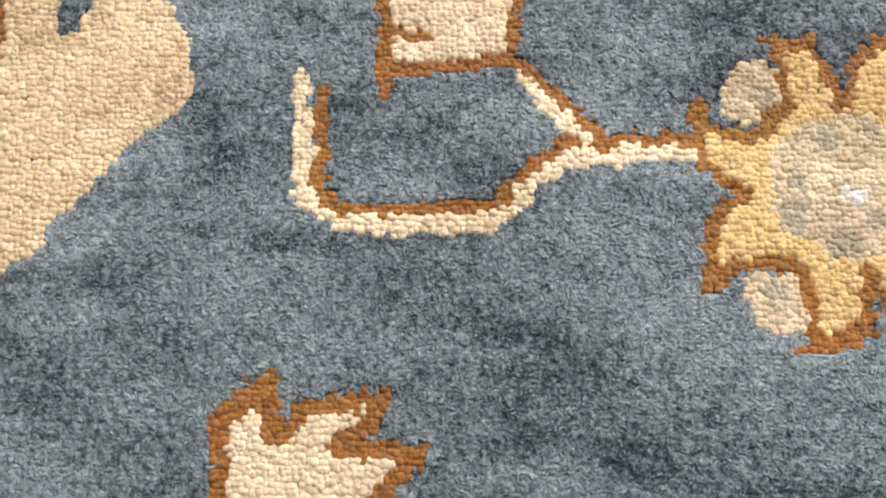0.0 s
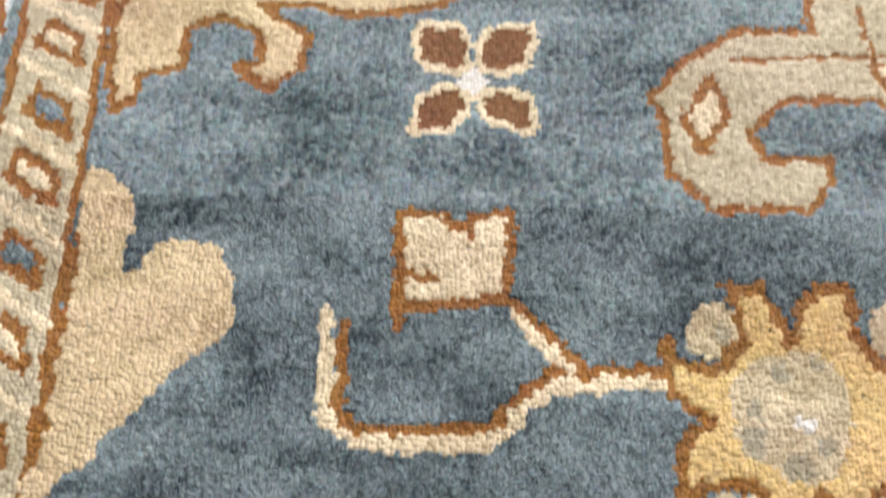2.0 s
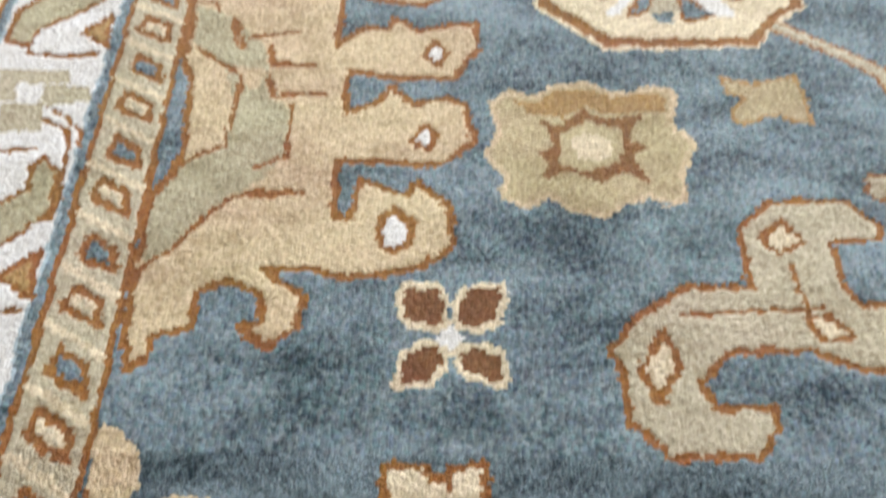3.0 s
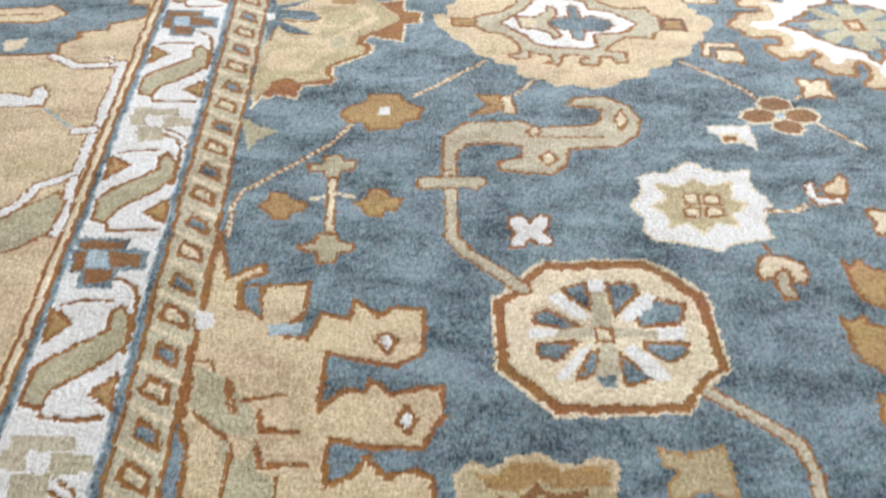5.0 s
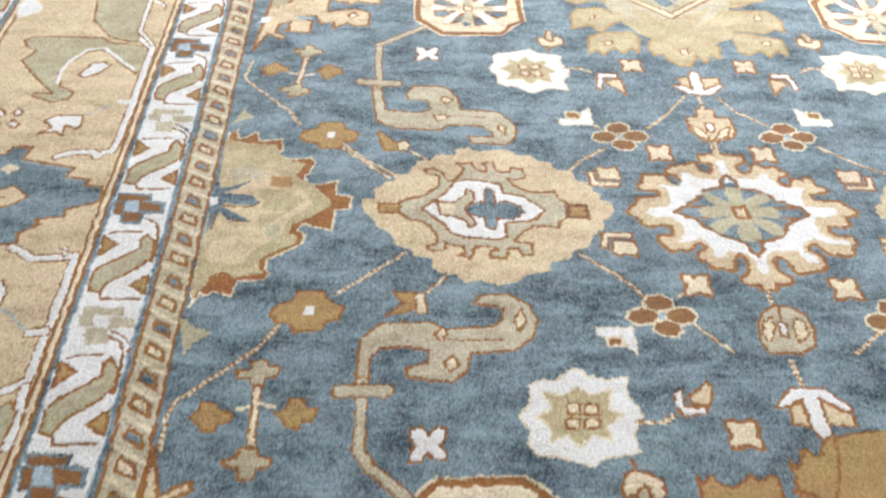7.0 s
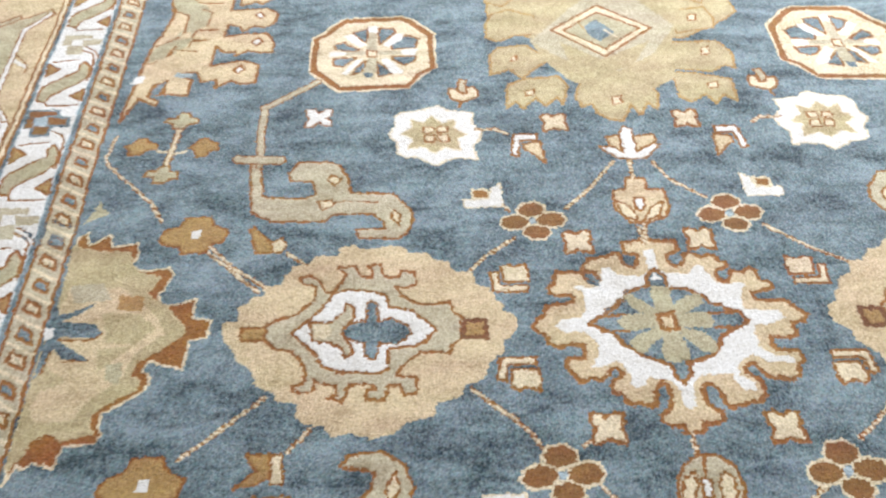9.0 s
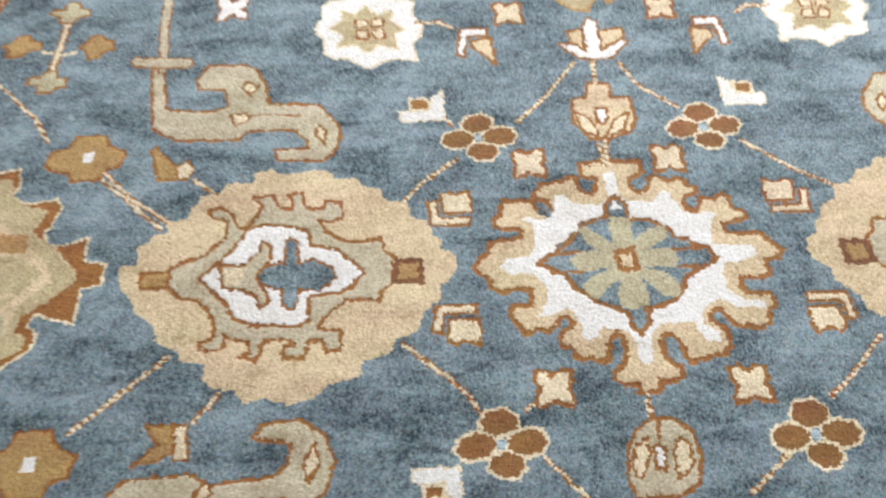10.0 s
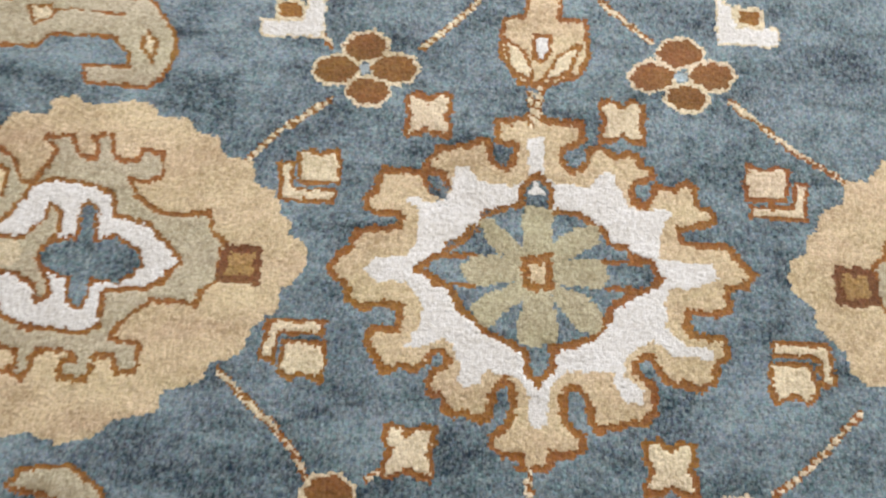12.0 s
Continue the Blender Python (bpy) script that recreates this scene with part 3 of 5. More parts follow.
def scalloped_medallion(x=0.319, y=1.510, sx=1, sy=1):
    m = Motif("scalloped_medallion", "tan scalloped medallion with white and blue lozenge centre", x, y, sx, sy)
    m.fill("tan", ((-89, 6), (-88, 10), (-80, 11), (-81, 21), (-75, 24), (-73, 29), (-66, 30), (-67, 37), (-56, 38), (-55, 46), (-50, 48), (-51, 53), (-39, 56), (-36, 62), (-22, 61), (-21, 68), (-13, 70), (-2, 66), (12, 69), (21, 67), (24, 62), (36, 62), (40, 56), (49, 54), (55, 45), (65, 44), (67, 34), (75, 32), (78, 23), (83, 19), (82, 14), (90, 9), (90, 1), (87, -4), (81, -9), (81, -16), (71, -25), (69, -33), (64, -37), (57, -38), (55, -45), (47, -48), (41, -49), (39, -57), (28, -60)) + ((22, -63), (17, -68), (5, -70), (-7, -67), (-17, -69), (-22, -62), (-28, -61), (-34, -60), (-38, -57), (-38, -48), (-50, -46), (-52, -40), (-59, -38), (-64, -34), (-67, -24), (-77, -18), (-80, -11), (-86, -4)))
    m.fill("stone", ((-63, 6), (-54, 12), (-43, 15), (-37, 23), (-34, 25), (-34, 36), (-42, 38), (-45, 43), (-39, 45), (-32, 41), (-28, 31), (-23, 31), (-18, 39), (-16, 46), (-22, 51), (-10, 52), (-7, 44), (1, 42), (1, 48), (-2, 52), (6, 53), (8, 44), (13, 41), (18, 43), (19, 47), (28, 46), (29, 36), (23, 33), (16, 34), (20, 27), (30, 20), (50, 21), (52, 13), (57, 9), (56, -6), (50, -11), (49, -16), (31, -15), (23, -23), (18, -28), (18, -31), (29, -32), (30, -43), (22, -44), (20, -37)) + ((13, -37), (11, -47), (1, -46), (1, -40), (6, -40), (5, -37), (-9, -36), (-11, -43), (-13, -47), (-20, -45), (-16, -42), (-17, -37), (-26, -35), (-30, -32), (-29, -39), (-34, -41), (-41, -40), (-42, -36), (-36, -35), (-35, -28), (-38, -20), (-45, -12), (-56, -10), (-62, -4)), "rust", 1.7)
    m.fill("ivory", ((-46, 1), (-36, 10), (-29, 19), (-23, 30), (-15, 33), (3, 31), (11, 26), (12, 18), (17, 18), (27, 15), (37, 5), (41, 1), (34, -8), (27, -11), (13, -12), (12, -26), (8, -29), (-15, -28), (-25, -24), (-31, -14), (-39, -7)), "rust", 1.7)
    m.fill("blue", ((-15, 3), (-10, 7), (-1, 9), (-2, 22), (1, 24), (5, 20), (6, 8), (14, 10), (24, 4), (26, -2), (18, -9), (7, -8), (6, -16), (4, -20), (-1, -17), (-2, -8), (-11, -5), (-15, -2)), "rust", 1.2)
    m.fill("stone", ((-36, 8), (-23, 8), (-16, 15), (-14, 22), (-9, 19), (-9, 11), (-13, 5), (-16, 0), (-11, -8), (-8, -15), (-13, -18), (-15, -11), (-23, -7), (-33, -5)), "rust", 1.4)
    m.fill("cream", ((-33, 6), (-24, 6), (-21, 1), (-24, -4), (-32, -4)))
    m.fill("camel", ((58, 7), (71, 7), (71, -6), (57, -5)), "brown", 2.6)
    m.fill("camel", ((-77, 5), (-62, 5), (-62, -4), (-76, -4)), "rust", 1.8)


def serrated_medallion(x=0.803, y=1.515, sx=1, sy=1):
    m = Motif("serrated_medallion", "white and tan serrated medallion with blue diamond centre", x, y, sx, sy)
    m.fill("tan", ((4, 68), (-7, 65), (-12, 65), (-13, 61), (-12, 56), (-9, 55), (-5, 54), (-5, 47), (-8, 44), (-12, 45), (-15, 48), (-16, 55), (-19, 56), (-24, 53), (-29, 53), (-35, 52), (-38, 48), (-40, 47), (-41, 42), (-34, 40), (-32, 35), (-34, 32), (-38, 33), (-41, 37), (-42, 41), (-50, 41), (-58, 41), (-60, 38), (-61, 32), (-64, 30), (-64, 25), (-60, 23), (-52, 23), (-50, 21), (-51, 17), (-58, 16), (-66, 15), (-69, 11), (-68, 8), (-73, 5), (-77, -1), (-72, -6), (-69, -8), (-68, -14), (-63, -16)) + ((-54, -14), (-48, -15), (-48, -21), (-49, -24), (-57, -24), (-60, -27), (-59, -32), (-56, -35), (-54, -40), (-50, -40), (-47, -38), (-40, -39), (-37, -36), (-35, -32), (-31, -32), (-28, -36), (-30, -38), (-34, -39), (-36, -44), (-35, -48), (-31, -49), (-30, -53), (-26, -55), (-21, -55), (-17, -57), (-13, -56), (-12, -51), (-11, -46), (-7, -41), (-4, -45), (-4, -54), (-6, -59), (-11, -62), (-11, -67), (-7, -69), (-1, -69), (0, -74), (10, -73), (11, -67), (17, -68), (22, -66), (22, -61), (18, -58), (15, -56), (15, -49)) + ((16, -44), (20, -43), (24, -46), (25, -51), (26, -57), (28, -59), (35, -57), (39, -56), (45, -55), (49, -52), (50, -43), (47, -40), (43, -37), (43, -33), (47, -30), (50, -32), (53, -38), (57, -41), (62, -40), (67, -42), (73, -38), (73, -32), (78, -28), (76, -22), (70, -22), (64, -21), (62, -18), (64, -12), (74, -13), (79, -11), (79, -3), (86, -1), (90, 3), (83, 11), (80, 15), (69, 15), (62, 15), (61, 21), (68, 23), (74, 24), (75, 29), (69, 32), (68, 39), (64, 41), (60, 38)) + ((54, 39), (51, 38), (51, 34), (48, 30), (44, 31), (42, 35), (44, 40), (51, 42), (50, 46), (47, 47), (45, 51), (41, 53), (36, 51), (29, 55), (25, 53), (25, 48), (22, 45), (18, 44), (15, 46), (14, 52), (16, 54), (20, 56), (23, 58), (22, 65), (13, 65), (8, 66), (5, 68)), "rust", 2.3)
    m.fill("ivory", ((-64, -1), (-59, 4), (-47, 5), (-43, 12), (-43, 20), (-44, 26), (-49, 29), (-44, 30), (-39, 28), (-32, 30), (-30, 37), (-29, 44), (-24, 44), (-20, 38), (-12, 37), (-4, 37), (1, 41), (0, 57), (7, 58), (7, 42), (12, 38), (25, 37), (29, 43), (35, 44), (37, 38), (41, 30), (47, 28), (56, 29), (59, 28), (55, 23), (53, 17), (53, 9), (60, 8), (73, 7), (76, 2), (66, -3), (57, -3), (54, -10), (55, -19), (60, -25), (72, -27), (71, -30), (57, -30), (50, -24), (43, -27)) + ((38, -33), (39, -38), (46, -43), (45, -48), (39, -48), (35, -43), (34, -37), (16, -37), (10, -44), (9, -58), (2, -58), (2, -47), (-2, -41), (-14, -38), (-17, -44), (-24, -44), (-24, -38), (-27, -29), (-32, -27), (-40, -31), (-46, -30), (-41, -24), (-39, -14), (-44, -8), (-47, -5), (-57, -6)))
    m.fill("blue", ((-43, 0), (-37, 5), (-32, 7), (-30, 11), (-24, 13), (-23, 17), (-18, 19), (-17, 24), (-12, 26), (-6, 28), (-2, 29), (-2, 36), (1, 39), (4, 42), (10, 37), (10, 27), (17, 26), (23, 25), (27, 21), (31, 19), (33, 14), (40, 12), (43, 8), (49, 7), (53, 1), (50, -3), (42, -6), (34, -12), (31, -19), (26, -24), (18, -27), (11, -28), (11, -36), (5, -43), (1, -36), (0, -30), (-6, -27), (-12, -25), (-17, -22), (-19, -19), (-25, -15), (-28, -9), (-32, -5), (-36, -3)), "rust", 2.2)
    m.fill("ivory", ((0, 33), (4, 39), (8, 33)))
    m.fill("sage", ((-1, 27), (10, 27), (9, 8), (0, 8)), "sage", 1.5)
    m.fill("sage", ((-18, 21), (-13, 21), (-1, 10), (-1, 6), (-11, 9), (-16, 15)), "sage", 1.5)
    m.fill("sage", ((-25, 1), (-20, 6), (-1, 6), (-1, -2), (-20, -5)), "sage", 1.5)
    m.fill("sage", ((-19, -18), (-20, -14), (-13, -9), (0, -3), (-1, -8), (-10, -18), (-15, -21)), "sage", 1.5)
    m.fill("sage", ((0, -6), (9, -5), (12, -25), (5, -28), (-2, -26)), "sage", 1.5)
    m.fill("sage", ((10, -4), (24, -9), (30, -15), (29, -21), (22, -21), (12, -10)), "sage", 1.5)
    m.fill("sage", ((10, 6), (29, 6), (32, 1), (29, -4), (10, -3)), "sage", 1.5)
    m.fill("sage", ((9, 11), (20, 19), (28, 20), (29, 15), (18, 8), (11, 6)), "sage", 1.5)
    m.line("rust", 2.2, ((-32, 6), (-20, 7)))
    m.line("rust", 2.2, ((-36, -5), (-20, -6)))
    m.line("rust", 2.2, ((31, 6), (49, 7)))
    m.line("rust", 2.2, ((32, -4), (48, -5)))
    m.fill("tan", ((0, 6), (9, 7), (10, -5), (0, -5)), "rust", 2.4)


def medallion_stem(x=0.803, y=1.710, sx=1, sy=1):
    m = Motif("stem", "short rust and cream stem of a medallion", x, y, sx, sy)
    m.band("cream", "rust", 1.6, ((2, -7), (1, 7)))


def medallion_foot(x=0.811, y=1.292, sx=1, sy=1):
    m = Motif("stem", "short rust and cream stem of a medallion", x, y, sx, sy)
    m.band("cream", "rust", 1.6, ((0, 7), (0, -8)))


def brown_flower(x=0.616, y=1.752, sx=1, sy=1):
    m = Motif("brown_flower", "russet four-petalled flower with cream edges", x, y, sx, sy)
    m.fill("russet", ((-25, -2), (-22, 4), (-14, 7), (-6, 5), (-2, 0), (-6, -7), (-16, -9), (-22, -7)), "cream", 1.2)
    m.fill("russet", ((1, 0), (5, 6), (13, 8), (21, 6), (24, 0), (20, -6), (11, -8), (4, -5)), "cream", 1.2)
    m.fill("russet", ((-12, 11), (-8, 17), (2, 19), (9, 14), (9, 8), (3, 4), (-4, 3), (-10, 6)), "cream", 1.2)
    m.fill("russet", ((-9, -13), (-7, -6), (1, -4), (9, -6), (11, -12), (7, -18), (-2, -18)), "cream", 1.2)
    m.fill("sky", ((-4, 2), (2, 2), (2, -2), (-3, -3)))


def flower_bud(x=0.817, y=1.793, sx=1, sy=1):
    m = Motif("flower_bud", "cream flower bud with white heart and rust outline", x, y, sx, sy)
    m.fill("tan", ((-16, 11), (-7, 13), (-5, 24), (8, 23), (8, 12), (19, 12), (20, -5), (16, -14), (2, -20), (-8, -19), (-17, -6)), "rust", 1.8)
    m.fill("cream", ((-15, 2), (-6, -5), (-3, -18), (-13, -12)), "rust", 1.3)
    m.fill("cream", ((17, 1), (7, -6), (0, -18), (12, -13)), "rust", 1.3)
    m.fill("ivory", ((-3, 4), (4, 4), (3, -5), (-1, -9), (-3, -5)), "rust", 1.6)
    m.band("cream", "rust", 1.8, ((0, -20), (-1, -36)))


def white_tulip(x=0.820, y=1.944, sx=1, sy=1):
    m = Motif("white_tulip", "white three-pointed tulip with tan sepals", x, y, sx, sy)
    m.fill("tan", ((-13, 13), (-3, 15), (-4, -2), (-12, 3)), "rust", 1.5)
    m.fill("tan", ((7, 13), (22, 15), (23, 7), (7, -3)), "rust", 1.5)
    m.fill("ivory", ((-20, 3), (-10, 1), (-3, -4), (-3, 16), (1, 24), (7, 21), (7, -4), (21, 5), (25, 3), (12, -11), (-7, -11), (-14, -5)), "rust", 1.3)
    m.band("cream", "rust", 2, ((0, -13), (-1, -31)))


def round_bud(x=0.817, y=1.224, sx=1, sy=1):
    m = Motif("round_bud", "round cream bud with white heart", x, y, sx, sy)
    m.fill("stone", ((-16, 4), (-12, 13), (-2, 19), (8, 19), (16, 12), (18, 0), (14, -13), (4, -18), (-15, -18), (-18, -9)), "rust", 1.6)
    m.fill("ivory", ((-3, 6), (1, 6), (1, -5), (-4, -5)), "rust", 1.3)
    m.line("rust", 1.4, ((1, 18), (-1, 6)))
    m.fill("cream", ((-12, 6), (-6, 10), (-5, 3), (-12, -10), (-15, -4)), "rust", 1.2)
    m.fill("cream", ((14, 5), (10, 9), (5, 3), (6, -10), (13, -5)), "rust", 1.2)


def leaf_square(x=0.560, y=1.618, sx=1, sy=1):
    m = Motif("leaf_square", "cream leaf square with a corner leaf, outlined in rust", x, y, sx, sy)
    m.fill("cream", ((-12, 4), (-7, 5), (-6, -6), (11, -6), (11, -11), (-10, -11)), "rust", 1.4)
    m.fill("cream", ((-5, 9), (0, 11), (4, 9), (11, 12), (13, 5), (12, -3), (-3, -3)), "rust", 1.6)


def small_clover(x=0.688, y=1.323, sx=1, sy=1):
    m = Motif("small_clover", "small cream clover square", x, y, sx, sy)
    m.fill("cream", ((-9, 9), (-4, 10), (0, 7), (4, 10), (9, 9), (9, 3), (7, 0), (9, -4), (9, -9), (3, -8), (0, -6), (-3, -8), (-9, -9), (-9, -4), (-7, 0), (-9, 4)), "rust", 1.8)


def white_ell(x=0.522, y=1.820, sx=1, sy=1):
    m = Motif("white_ell", "white angle with a rust square inside", x, y, sx, sy)
    m.fill("ivory", ((-13, -3), (5, -3), (7, 7), (14, 12), (14, -11), (-12, -11)), "cream", 0.8)
    m.fill("rust", ((-6, 6), (5, 6), (5, -2), (-6, -2)), "cream", 1.4)


def half_ell(x=0.624, y=1.958, sx=1, sy=1):
    m = Motif("half_ell", "small white angle and tan leaf", x, y, sx, sy)
    m.fill("tan", ((-4, 2), (9, 5), (10, -6), (11, -19), (3, -9), (-3, -4)), "rust", 1.6)
    m.fill("ivory", ((-13, -10), (-10, 13), (7, 13), (7, 6), (-6, 6), (-8, -11)), "rust", 1.5)


def stem_pair(x=0.610, y=1.666, sx=1, sy=1):
    m = Motif("stem", "thin cream and rust stem", x, y, sx, sy)
    m.band("cream", "rust", 1.2, ((-43, -12), (-32, 1), (-12, 16)))
    m = Motif("stem", "thin cream and rust stem", x, y, sx, sy)
    m.band("cream", "rust", 1.2, ((25, 42), (42, 58), (64, 87)))
    m = Motif("stem", "thin cream and rust stem", x, y, sx, sy)
    m.band("cream", "rust", 1.2, ((-19, 48), (-14, 41)))


def stem_low(x=0.528, y=1.353, sx=1, sy=1):
    m = Motif("stem", "thin cream and rust stem", x, y, sx, sy)
    m.band("cream", "rust", 1.2, ((-16, 17), (-1, 3), (14, -9), (21, -21)))
    m = Motif("stem", "thin cream and rust stem", x, y, sx, sy)
    m.band("cream", "rust", 1.2, ((49, -43), (58, -53), (68, -64)))
    m = Motif("stem", "thin cream and rust stem", x, y, sx, sy)
    m.band("cream", "rust", 1.2, ((44, -21), (49, -17)))


def stem_right(x=1.059, y=1.691, sx=1, sy=1):
    m = Motif("stem", "thin cream and rust stem", x, y, sx, sy)
    m.band("cream", "rust", 1.2, ((-71, 77), (-62, 58), (-41, 40)))
    m = Motif("stem", "thin cream and rust stem", x, y, sx, sy)
    m.band("cream", "rust", 1.2, ((-9, 14), (18, -9), (39, -22)))


def stem_low_right(x=1.001, y=1.301, sx=1, sy=1):
    m = Motif("stem", "thin cream and rust stem", x, y, sx, sy)
    m.band("cream", "rust", 1.2, ((54, 29), (38, 13), (21, -1)))
    m = Motif("stem", "thin cream and rust stem", x, y, sx, sy)
    m.band("cream", "rust", 1.2, ((-7, -28), (-29, -45)))


def half_palmette(x=-0.110, y=1.479, sx=1, sy=1):
    m = Motif("half_palmette", "gold half palmette with rust serrations against the border", x, y, sx, sy)
    m.fill("rust", ((-41, 95), (-35, 98), (-32, 87), (-19, 96), (-16, 85), (1, 87), (4, 75), (1, 69), (8, 63), (26, 65), (30, 60), (27, 49), (23, 43), (27, 36), (36, 35), (48, 40), (48, 25), (60, 23), (59, 10), (49, 8), (49, -12), (39, -9), (28, -5), (25, -11), (31, -17), (30, -25), (19, -33), (9, -40), (9, -48), (12, -52), (10, -58), (-7, -59), (-9, -72), (-21, -68), (-25, -72), (-29, -70), (-33, -82), (-33, -72), (-35, -56), (-37, -12), (-36, 13), (-36, 52)), "cream", 1.2)
    m.fill("gold", ((-41, 86), (-25, 80), (-3, 79), (0, 69), (7, 60), (21, 57), (16, 46), (19, 39), (29, 34), (45, 15), (32, 3), (20, -4), (18, -15), (24, -19), (24, -24), (10, -32), (2, -40), (2, -46), (6, -51), (-8, -54), (-16, -49), (-27, -54), (-28, -62), (-33, -70), (-34, -56), (-36, -12), (-36, 13), (-37, 52)), "gold", 2.6)
    m.fill("tan", ((-35, 38), (-34, 54), (-24, 49), (-1, 51), (24, 29), (35, 13), (23, 6), (-4, 4), (-1, -13), (-18, -17), (-32, -7), (-36, 3)))
    m.fill("tan", ((-30, -25), (-18, -17), (-1, -13), (14, 4), (31, 11), (18, -1), (13, -18), (-2, -33), (-7, -44), (-29, -43), (-33, -34)))
    m.fill("gold", ((-8, 30), (15, 29), (27, 18), (17, 6), (-1, 9)))
    m.fill("camel", ((-1, 44), (15, 42), (16, 31), (1, 32)))
    m.fill("sage", ((3, -6), (13, -6), (14, -20), (5, -17)))
    m.fill("stone", ((-34, 52), (-13, 54), (-5, 40), (-28, 38)))
    m.fill("blue", ((-40, 44), (-35, 30), (-28, 31), (-13, 39), (-21, 30), (-32, 25), (-10, 22), (-5, 16), (-8, 12), (-30, 13), (-24, 7), (-9, -3), (-24, -3), (-31, 5), (-32, -7), (-36, -16), (-37, -7), (-37, 13)))
    m.line("rust", 1.5, ((-29, 11), (-8, 11), (-5, 15)))
    m.line("rust", 1.3, ((-24, -4), (-9, -4)))
    m.line("rust", 1.5, ((-32, 3), (-33, -12)))
    m.fill("ivory", ((-41, 20), (-35, 20), (-34, 12), (-39, 12)))


def sage_spike(x=-0.181, y=1.194, sx=1, sy=1):
    m = Motif("sage_spike", "small grey-beige spiked leaf at the border", x, y, sx, sy)
    m.fill("sage", ((-11, 15), (-1, 7), (11, 2), (2, -6), (-2, -15)))


def gold_palmette(x=0.850, y=2.258, sx=1, sy=1):
    m = Motif("gold_palmette", "large gold palmette with fringed arms and a grey diamond", x, y, sx, sy)
    m.fill("gold", ((-80, 184), (-94, 156), (-98, 132), (-82, 109), (-98, 92), (-104, 67), (-100, 46), (-60, 20), (60, 20), (100, 46), (113, 57), (109, 82), (94, 100), (124, 121), (124, 144), (111, 175)), "camel", 1.6)
    m.fill("gold", ((-102, 126), (-104, 80), (-89, 73), (-77, 88), (-61, 93), (-32, 104)), "camel", 1.8)
    m.fill("gold", ((-105, 48), (-99, 62), (-85, 68), (-63, 58), (-59, 31), (-82, 29), (-96, 21), (-106, 27)), "camel", 1.8)
    m.fill("gold", ((-104, 3), (-97, 13), (-73, 15), (-55, -6), (-70, -18), (-80, -30), (-89, -17), (-105, -24)), "camel", 1.8)
    m.fill("gold", ((-92, -37), (-77, -30), (-51, -28), (-45, -40), (-51, -63), (-55, -54), (-65, -65), (-71, -54), (-82, -67), (-87, -58), (-95, -66)), "camel", 1.8)
    m.fill("gold", ((-40, -55), (-37, -41), (-18, -27), (18, -33), (24, -52), (20, -72), (14, -63), (6, -78), (1, -65), (-8, -84), (-18, -82), (-26, -75), (-29, -64), (-37, -66)), "camel", 1.8)
    m.fill("gold", ((40, -38), (41, -26), (61, -29), (85, -37), (83, -65), (74, -56), (66, -67), (61, -55), (48, -64), (40, -57)), "camel", 1.8)
    m.fill("gold", ((46, 14), (85, 15), (94, -1), (92, -23), (85, -18), (72, -27), (60, -25), (42, -22)), "camel", 1.8)
    m.fill("gold", ((53, 60), (86, 65), (91, 48), (88, 34), (55, 27)), "camel", 1.8)
    m.fill("gold", ((56, 120), (101, 119), (86, 71), (75, 77), (48, 90)), "camel", 1.8)
    m.fill("gold", ((-56, 124), (68, 120), (66, 65), (49, 16), (41, -34), (25, -45), (13, -49), (-22, -46), (-41, -35), (-58, -11), (-69, 20), (-60, 70)))
    m.fill("stone", ((-69, 20), (-30, 69), (-1, 97), (31, 78), (55, 38), (32, 1), (-1, -23), (-44, -6)))
    m.fill("gold", ((-45, 19), (-14, -7), (30, 17), (11, -16), (-18, -27), (-39, -12)))
    m.fill("cream", ((-50, 36), (-6, 72), (35, 36), (-10, -3)), "rust", 1.8)
    m.fill("sage", ((-40, 35), (-8, 61), (25, 36), (-8, 7)), "rust", 1.6)
    m.fill("blue", ((-21, 41), (-10, 50), (-4, 41), (3, 31), (-11, 17), (-19, 28)))
    m.line("cream", 1.6, ((-5, 34), (4, 23)))
    m.line("camel", 1.5, ((-26, 46), (-21, 37)))
    m.fill("cream", ((-86, 95), (-78, 97), (-79, 89), (-86, 88)), "rust", 1.2)
    m.fill("cream", ((-86, -1), (-82, 1), (-82, -5), (-87, -7)), "rust", 1.2)
    m.fill("cream", ((-79, -46), (-72, -43), (-72, -50), (-79, -51)), "rust", 1.2)
    m.fill("cream", ((-12, -56), (-5, -54), (-6, -63), (-13, -64)), "rust", 1.2)
    m.fill("cream", ((70, 53), (77, 55), (76, 46), (69, 45)), "rust", 1.2)
    m.fill("cream", ((71, 5), (77, 7), (76, -3), (69, -5)), "rust", 1.2)
    m.fill("cream", ((65, -42), (73, -40), (72, -47), (65, -48)), "rust", 1.2)
    m.fill("cream", ((67, 96), (76, 98), (74, 90), (65, 89)), "rust", 1.2)


def small_gold_leaf(x=0.124, y=1.719, sx=1, sy=1):
    m = Motif("small_gold_leaf", "small gold and cream bud beside a medallion", x, y, sx, sy)
    m.fill("camel", ((-12, 11), (-9, 13), (-5, 7), (4, -2), (6, -11), (-5, -11)), "rust", 1.2)
    m.fill("cream", ((4, -1), (10, 2), (15, -4), (12, -11), (6, -11)), "rust", 1.2)
    m.band("cream", "rust", 1.2, ((16, -12), (28, -22)))


